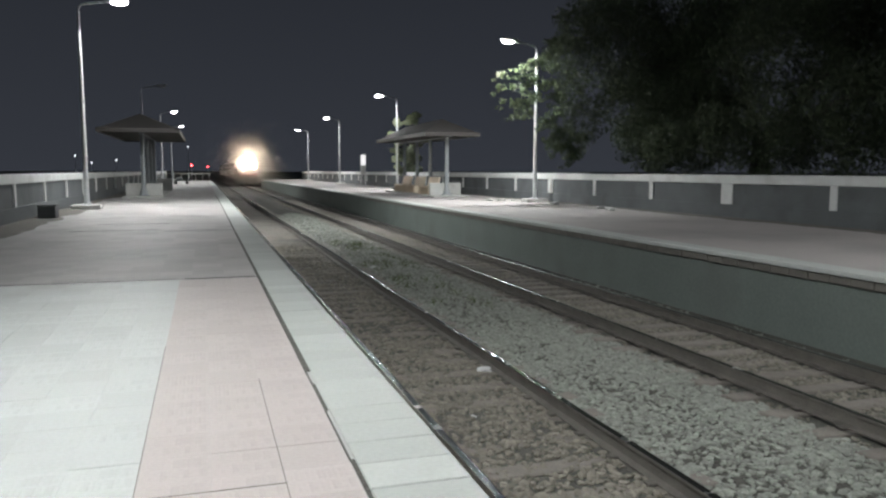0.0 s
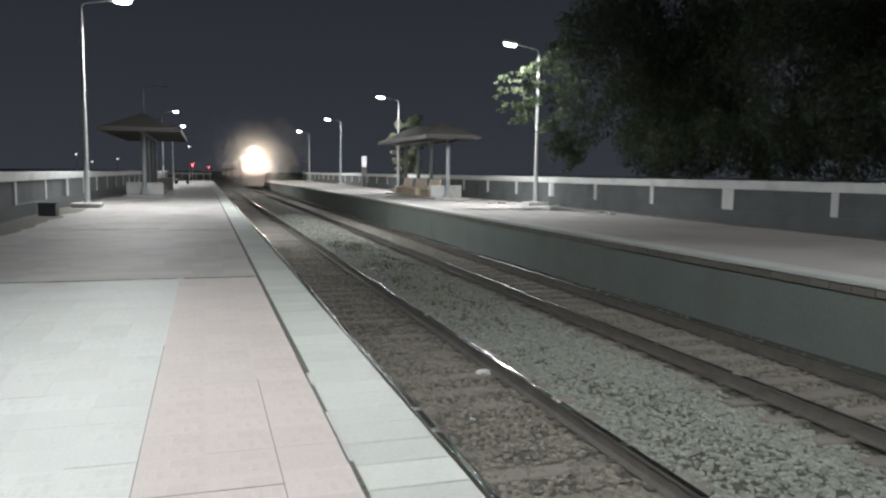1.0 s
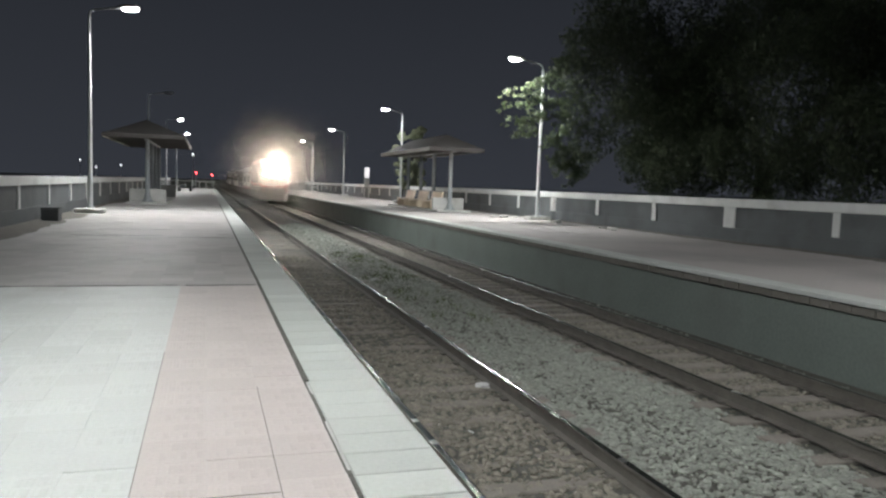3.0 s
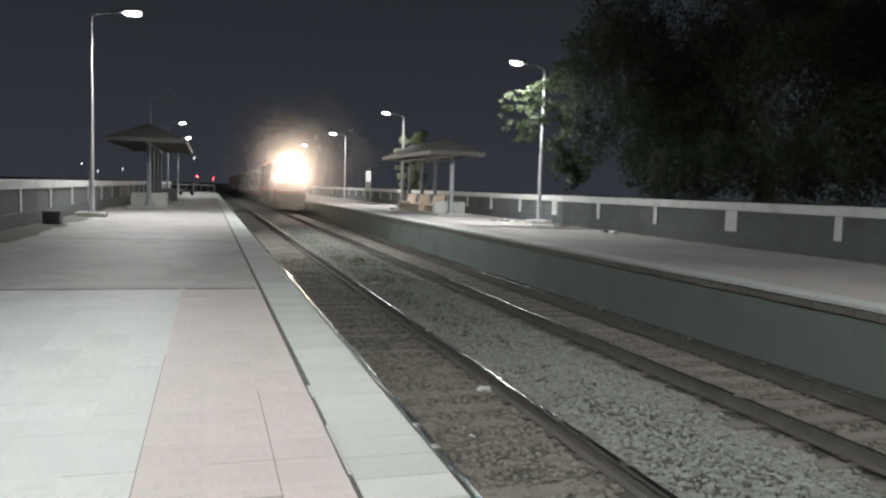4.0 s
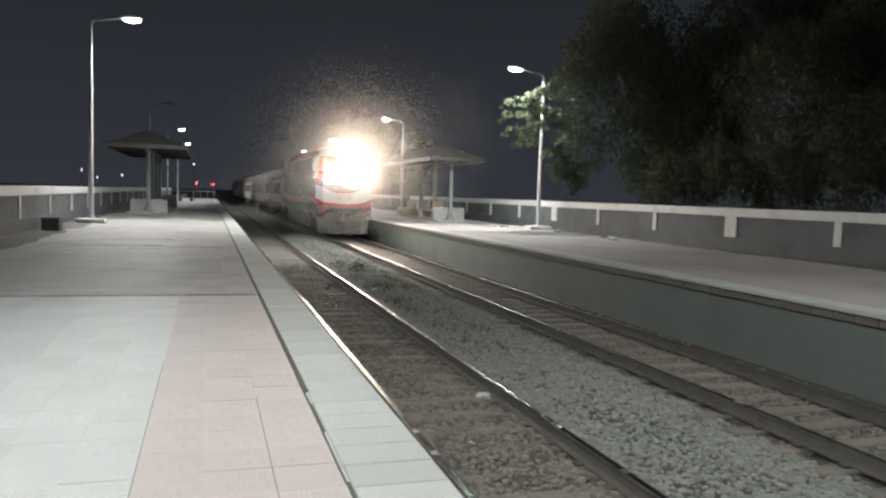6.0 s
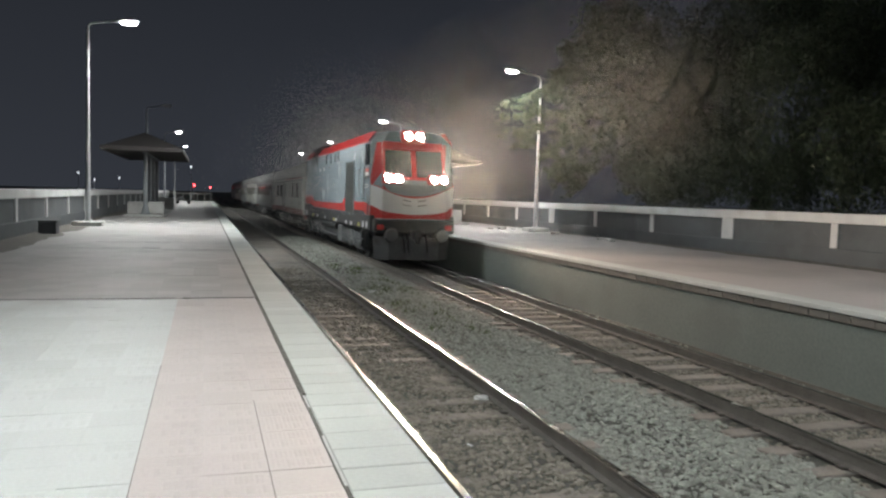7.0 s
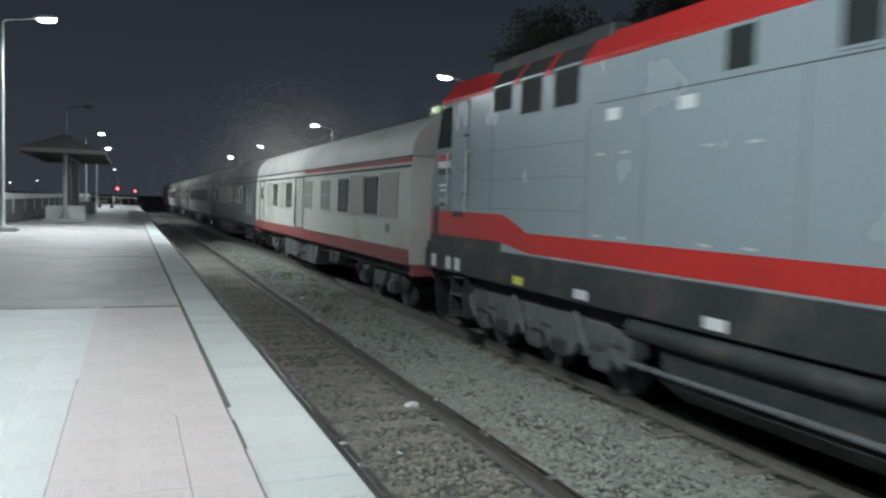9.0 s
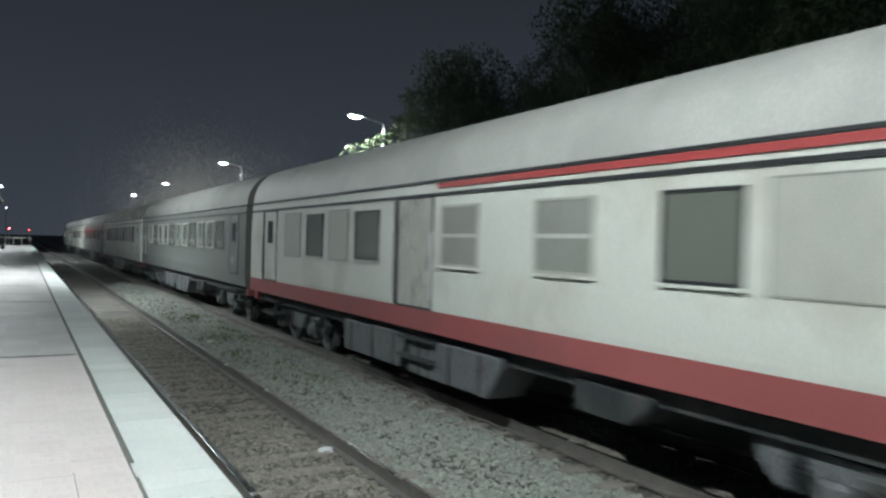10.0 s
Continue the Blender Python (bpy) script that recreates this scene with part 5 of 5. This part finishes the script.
def coach(paint, stripe, windows, doors, label):
    """A bogie coach; windows: y0, y1, kind (glass, shutter, split), doors: y0, y1."""
    c = thing("railway_coach", pose(FAR_C, 40, RAIL), label, "railway coach", "coaches of the train")
    L, W = 20.7, 1.47
    side = [(W - 0.04, 1.12), (W, 1.5), (W, 2.6), (W - 0.03, 3.36)]
    arc = [(1.43 * math.cos(a) ** 0.72, 3.38 + 1.00 * math.sin(a)) for a in [i * math.pi / 2 / 9 for i in range(9)]] + [(0.0, 4.38)]
    bm = bmesh.new()
    prism(bm, [(-x, z) for x, z in side] + [(x, z) for x, z in reversed(side)], 0.0, L)
    body = part("body", bm, paint, c)
    bm = bmesh.new()
    prism(bm, [(x, z) for x, z in arc] + [(-x, z) for x, z in reversed(arc[:-1])], 0.0, L)
    part("roof", bm, M_COACHROOF if stripe else M_DULLROOF, c, "rounded grey roof", smooth=True)
    for s in (-1, 1):
        boxpart("gutter", M_BLACK, c, (min(s * 1.42, s * 1.475), max(s * 1.42, s * 1.475), 0, L, 3.345, 3.385))
        if stripe:
            panel("sill_stripe", M_MAROON, c, s, W - 0.012, 0.0, L, 1.10, 1.43, 0.018, label="dull maroon sill stripe")
        panel("upper_line", M_BLACK, c, s, W - 0.012, 0.0, L, 3.14, 3.19, 0.016)
        if stripe:
            panel("upper_stripe", M_DULLRED, c, s, W - 0.03, 0.0, 10.3, 3.255, 3.335, 0.03, label="red stripe under the roof")
        for y0, y1, kind in windows:
            z0, z1 = (2.08, 3.03) if kind == "shutter" else (2.15, 2.96)
            if kind == "shutter":
                w = frame_of("shutter", M_BLIND, c, s, W, y0, y1, z0, z1, 0.02, 0.012)
                panel("leaf", M_SHUTTER, w, s, W, y0, y1, z0, z1, 0.006)
            else:
                w = frame_of("window", M_BLACK if kind == "glass" else M_SHUTTER, c, s, W, y0, y1, z0, z1, 0.035, 0.022)
                panel("pane", M_BLIND2 if kind != "split" else M_BLIND, w, s, W, y0, y1, z0, z1, 0.007)
                if kind == "split":
                    panel("glazing_bar", M_FASCIA, w, s, W, y0, y1, 2.53, 2.58, 0.018)
                    panel("blind", M_BLIND, w, s, W, y0 + 0.02, y1 - 0.02, 2.59, 2.94, 0.010)
                boxpart("drip_rail", paint, w, (min(s * W, s * (W + 0.05)), max(s * W, s * (W + 0.05)), y0 - 0.06, y1 + 0.06, z0 - 0.07, z0 - 0.04))
        for y0, y1 in doors:
            d = frame_of("door", M_BLACK, c, s, W, y0, y1, 1.46, 3.12, 0.035, 0.008)
            blank = stripe and y0 < 12
            panel("leaf", M_GRIMY if blank else paint, d, s, W, y0, y1, 1.46, 3.12, 0.004, label="grimy sliding door leaf" if blank else "")
            if not blank:
                panel("door_window", M_GLASS, d, s, W, (y0 + y1) / 2 - 0.22, (y0 + y1) / 2 + 0.22, 2.35, 2.90, 0.008)
            # A raised dark strip stands in for the dark slot beside the door.
            if stripe:
                panel("rain_strip", M_LOCO_DARK, d, s, W, y1 + 0.036, y1 + 0.12, 1.44, 3.12, 0.02, label="dark strip standing for the slot beside the door")
            for yy in (y0 - 0.08, y1 + 0.08):
                bm = bmesh.new()
                rod(bm, (s * 1.52, yy, 1.6), (s * 1.52, yy, 2.6), 0.018, seg=6)
                part("handrail", bm, M_POST, d)
            for z in (0.62, 0.92):
                boxpart("step", M_LOCO_DARK, d, (min(s * 1.2, s * 1.48), max(s * 1.2, s * 1.48), y0, y1, z, z + 0.04))
        panel("number_plate", M_BLIND, c, s, W, 1.25, 1.55, 1.72, 1.92, 0.006)
    for y, d in ((0.0, -1), (L, 1)):
        bm = bmesh.new()
        for k in range(4):
            box(bm, -0.52, 0.52, min(y + d * 0.07 * k, y + d * (0.07 * k + 0.055)), max(y + d * 0.07 * k, y + d * (0.07 * k + 0.055)), 1.2, 3.3)
        part("gangway", bm, M_RUBBER, c, "black rubber gangway")
        for s in (-1, 1):
            bm = bmesh.new()
            rod(bm, (s * 0.88, y, 1.06), (s * 0.88, y + d * 0.20, 1.06), 0.10, seg=10)
            rod(bm, (s * 0.88, y + d * 0.20, 1.06), (s * 0.88, y + d * 0.28, 1.06), 0.23, 0.21, 16)
            part("buffer", bm, M_MAROON, c)
        boxpart("end_beam", M_MAROON, c, (-1.35, 1.35, min(y, y - d * 0.25), max(y, y - d * 0.25), 0.86, 1.12), 0.02)
    boxpart("underframe", M_LOCO_DARK, c, (-1.25, 1.25, 0.3, L - 0.3, 0.86, 1.11))
    for y0, y1, z, mat in ((8.7, 11.4, 0.36, M_BOGIE), (11.46, 14.2, 0.38, M_BOGIE), (6.0, 7.2, 0.6, M_LOCO_DARK)):
        for s in (-1, 1):
            bm = bmesh.new()
            slab(bm, [(y0, 0.95), (y0 + 0.02, 0.80), (y0 + 0.34, z), (y1, z), (y1, 0.95)], min(s * 0.7, s * 1.34), max(s * 0.7, s * 1.34))
            bmesh.ops.bevel(bm, geom=list(bm.edges), offset=0.02, segments=1, affect="EDGES")
            eq = part("equipment_box", bm, mat, c, "grey steel underfloor box")
            for yy in (y0 + 0.5, (y0 + y1) / 2, y1 - 0.4):
                boxpart("strap", M_LOCO_DARK, eq, (min(s * 1.33, s * 1.352), max(s * 1.33, s * 1.352), yy, yy + 0.05, z + 0.02, 0.93))
    sets = bogie(c, 3.0, 2, 2.3, False) + bogie(c, L - 3.0, 2, 2.3, False)
    return c, sets


def flecks(name, mat, centres, count, r0, r1, power, size, seed, ahead=1.0):
    """Tiny flakes round each centre, thinning outwards, none behind the engine's face."""
    rng = np.random.default_rng(seed)
    every = []
    for c in centres:
        d = rng.normal(size=(count, 3))
        d /= np.linalg.norm(d, axis=1)[:, None]
        d[:, 1] = -np.abs(d[:, 1])
        r = r0 + r1 * rng.uniform(0, 1, count) ** power * (0.5 + 0.5 * np.abs(rng.normal(size=count)))
        p = d * r[:, None] * np.array((1, ahead, 1)) + np.array(c)
        every.append(p[p[:, 2] > 0.25])
    p = np.concatenate(every)
    v = (p[:, None, :] + rng.normal(size=(len(p), 3, 3)) * size).astype(np.float32)
    me = bpy.data.meshes.new(name)
    me.vertices.add(3 * len(p))
    me.vertices.foreach_set("co", v.ravel())
    me.loops.add(3 * len(p))
    me.loops.foreach_set("vertex_index", np.arange(3 * len(p), dtype=np.int32))
    me.polygons.add(len(p))
    me.polygons.foreach_set("loop_start", np.arange(0, 3 * len(p), 3, dtype=np.int32))
    me.update(calc_edges=True)
    me.materials.append(mat)
    return new(name, me)


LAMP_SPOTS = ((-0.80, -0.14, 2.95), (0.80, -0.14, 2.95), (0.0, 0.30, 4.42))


def headlight_glare():
    # Added flecks imitate the glare close round each headlight.
    ob = flecks("headlight_glare", M_GLARE, LAMP_SPOTS, 2200, 0.30, 1.0, 1.5, 0.005, 4)
    return tagged(ob, "fine added flecks that imitate glare at the headlights", "dust", kind="stuff")


def smoke_glare_clouds():
    """Smoke that also imitates headlight glare before the engine, one cloud to each lamp; later the clouds drift apart
    over the far platform.
    """
    made = []
    for i, spot in enumerate(LAMP_SPOTS):
        ob = flecks("smoke_glare_cloud", M_SMOKE_GLARE, (spot,), 150000, 0.40, 4.2, 0.7, 0.0030, 21 + i, 1.3)
        made.append(tagged(ob, "thin smoke that also imitates glare round the headlights", "smoke", "smoke clouds before the train", "stuff"))
    return made


def glare_plume():
    """Wide plume of added flecks, imitating headlight glare while the train is far off; it hangs back over the line as
    the train comes on.
    """
    ob = flecks("glare_plume", M_SMOKE_GLARE, LAMP_SPOTS, 150000, 0.5, 5.4, 0.85, 0.0095, 31, 2.0)
    return tagged(ob, "wide cloud of added flecks imitating headlight glare", "dust", kind="stuff")


# ---- build ----
ground()
ballast_bed()
near_track = track(NEAR_C, "rusty railway track with half buried sleepers beside the platform")
far_track = track(FAR_C, "rusty railway track under the passing train")
LEFT, RIGHT = platforms()
boundary_wall(WALL_L, 1, -12, 111, [23.0 + 4.1 * i for i in range(-8, 21)], (), "wall_left")
boundary_wall(WALL_R, -1, -12, 125, [15.4 + 4.13 * i for i in range(-6, 26)], (19.53, 31.92), "wall_right")
far_fence()
soil_strip(WALL_R - 0.002, -1, 2, 60, 1, "soil_strip")
soil_strip(WALL_L + 0.002, 1, 8, 60, 2, "soil_strip")

lit_left = street_lamp(1, 7.42, True)
lit_left.matrix_basis = pose(-4.10, LAMPS_L[0][0], 0)
for y, power in LAMPS_L[1:]:
    if power:
        copy_thing(lit_left, pose(-4.10, y, 0))
    else:
        street_lamp(1, 7.42, False).matrix_basis = pose(-4.10, y, 0)
lit_right = street_lamp(-1, 7.06, True)
lit_right.matrix_basis = pose(14.36, LAMPS_R[0][0], 0)
for y, power in LAMPS_R[1:]:
    copy_thing(lit_right, pose(14.36, y, 0))

shelter(pose(-2.95, 41.2, 0), 1.85, [1.0, 4.2, 7.4, 10.6], -1.3, 12.6, "brown hip roofed shelter on grey columns")
shelter(pose(12.75, 39.0, 0), 1.5, [0.9, 4.1, 7.0, 10.1], -0.1, 11.6, "brown hip roofed shelter with cream benches")
bench = station_bench()
bench.matrix_basis = pose(12.42, 40.6, 0.10)
for y in (43.5, 46.5):
    copy_thing(bench, pose(12.42, y, 0.10))
litter_box()
sign_board()
trees()
distance()

loco, loco_sets = locomotive()
WIN_A = [(0.75, 1.95, "shutter"), (2.25, 3.2, "glass"), (3.4, 4.55, "shutter"), (4.85, 5.75, "glass"), (6.8, 7.8, "split"), (9.15, 10.1, "split"), (12.4, 13.4, "glass"), (13.8, 14.8, "shutter"), (15.2, 16.1, "glass"), (16.6, 17.7, "shutter")]
WIN_B = [(2.6 + 1.45 * i, 3.55 + 1.45 * i, "blind" if i % 3 else "glass") for i in range(11)]
van, van_sets = coach(M_COACH, True, WIN_A, [(10.45, 11.6), (18.4, 19.4)], "cream railway coach with red stripes and shuttered windows")
grey, grey_sets = coach(M_COACH_GREY, False, WIN_B, [(0.8, 1.7), (19.0, 19.9)], "dull grey railway coach with a row of windows")
pale, pale_sets = coach(M_COACH, False, WIN_B, [(0.8, 1.7), (19.0, 19.9)], "pale railway coach with a row of windows")
PITCH = 21.33
COACHES = [(van, 19.35), (grey, 19.35 + PITCH), (pale, 19.35 + 2 * PITCH)]
for i in range(3, 6):
    COACHES.append((copy_thing(grey if i % 2 else pale, pose(FAR_C, 150, RAIL)), 19.35 + i * PITCH))
glare_smokes = smoke_glare_clouds()
plume = glare_plume()
planter()
trolley()
# glare flecks that travel with the engine
dust = headlight_glare()
weeds()
litter()
rubble()
paving(LEFT, RIGHT)
ballast_stones()
platform_joints()


def front_at(t):
    for (a, ya), (b, yb) in zip(FRONT, FRONT[1:]):
        if t <= b:
            return ya + (yb - ya) * (t - a) / (b - a)
    return FRONT[-1][1]


def motions():
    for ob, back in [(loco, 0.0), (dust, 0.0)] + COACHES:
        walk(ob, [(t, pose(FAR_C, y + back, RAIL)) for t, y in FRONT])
    before = [(t, pose(FAR_C, y, RAIL)) for t, y in FRONT if t <= 5.5]
    for ob, out, up, lead in zip(glare_smokes, (0.0, 1.6, 3.4), (-0.3, 1.4, 0.4), (0.0, 1.5, 3.0)):
        walk(ob, before + [(6.2, pose(FAR_C + 0.6 + out * 0.3, 36.0 - lead * 0.5, RAIL + 0.2 + up * 0.4)),
                           (7.0, pose(FAR_C + 1.6 + out, 22.5 - lead, RAIL + 0.5 + up)), (7.5, pose(FAR_C + 2.4 + out, 14.2 - lead, RAIL + 1.0 + up)),
                           (8.0, pose(FAR_C + 2.8 + out, 7.8 - lead, RAIL + 1.2 + up)), (8.5, pose(FAR_C + 4.0 + out, 0.0 - lead, RAIL + 1.5 + up)),
                           (10.0, pose(FAR_C + 8.0 + out, -24 - lead, RAIL + 2.5 + up))])
    hang = before + [(6.0, pose(FAR_C + 0.3, 44.8, RAIL + 0.1)), (7.0, pose(FAR_C + 0.8, 45.5, RAIL + 0.3)), (10.0, pose(FAR_C + 1.6, 48.0, RAIL + 0.6))]
    walk(plume, hang)
    for ws in loco_sets + van_sets:
        y = ws.location.y
        rows = []
        for i in range(301):
            t = i / 30
            rows.append((t, pose(0, y, WHEEL_R, math.degrees((FRONT[0][1] - front_at(t)) / WHEEL_R))))
        walk(ws, rows)


motions()
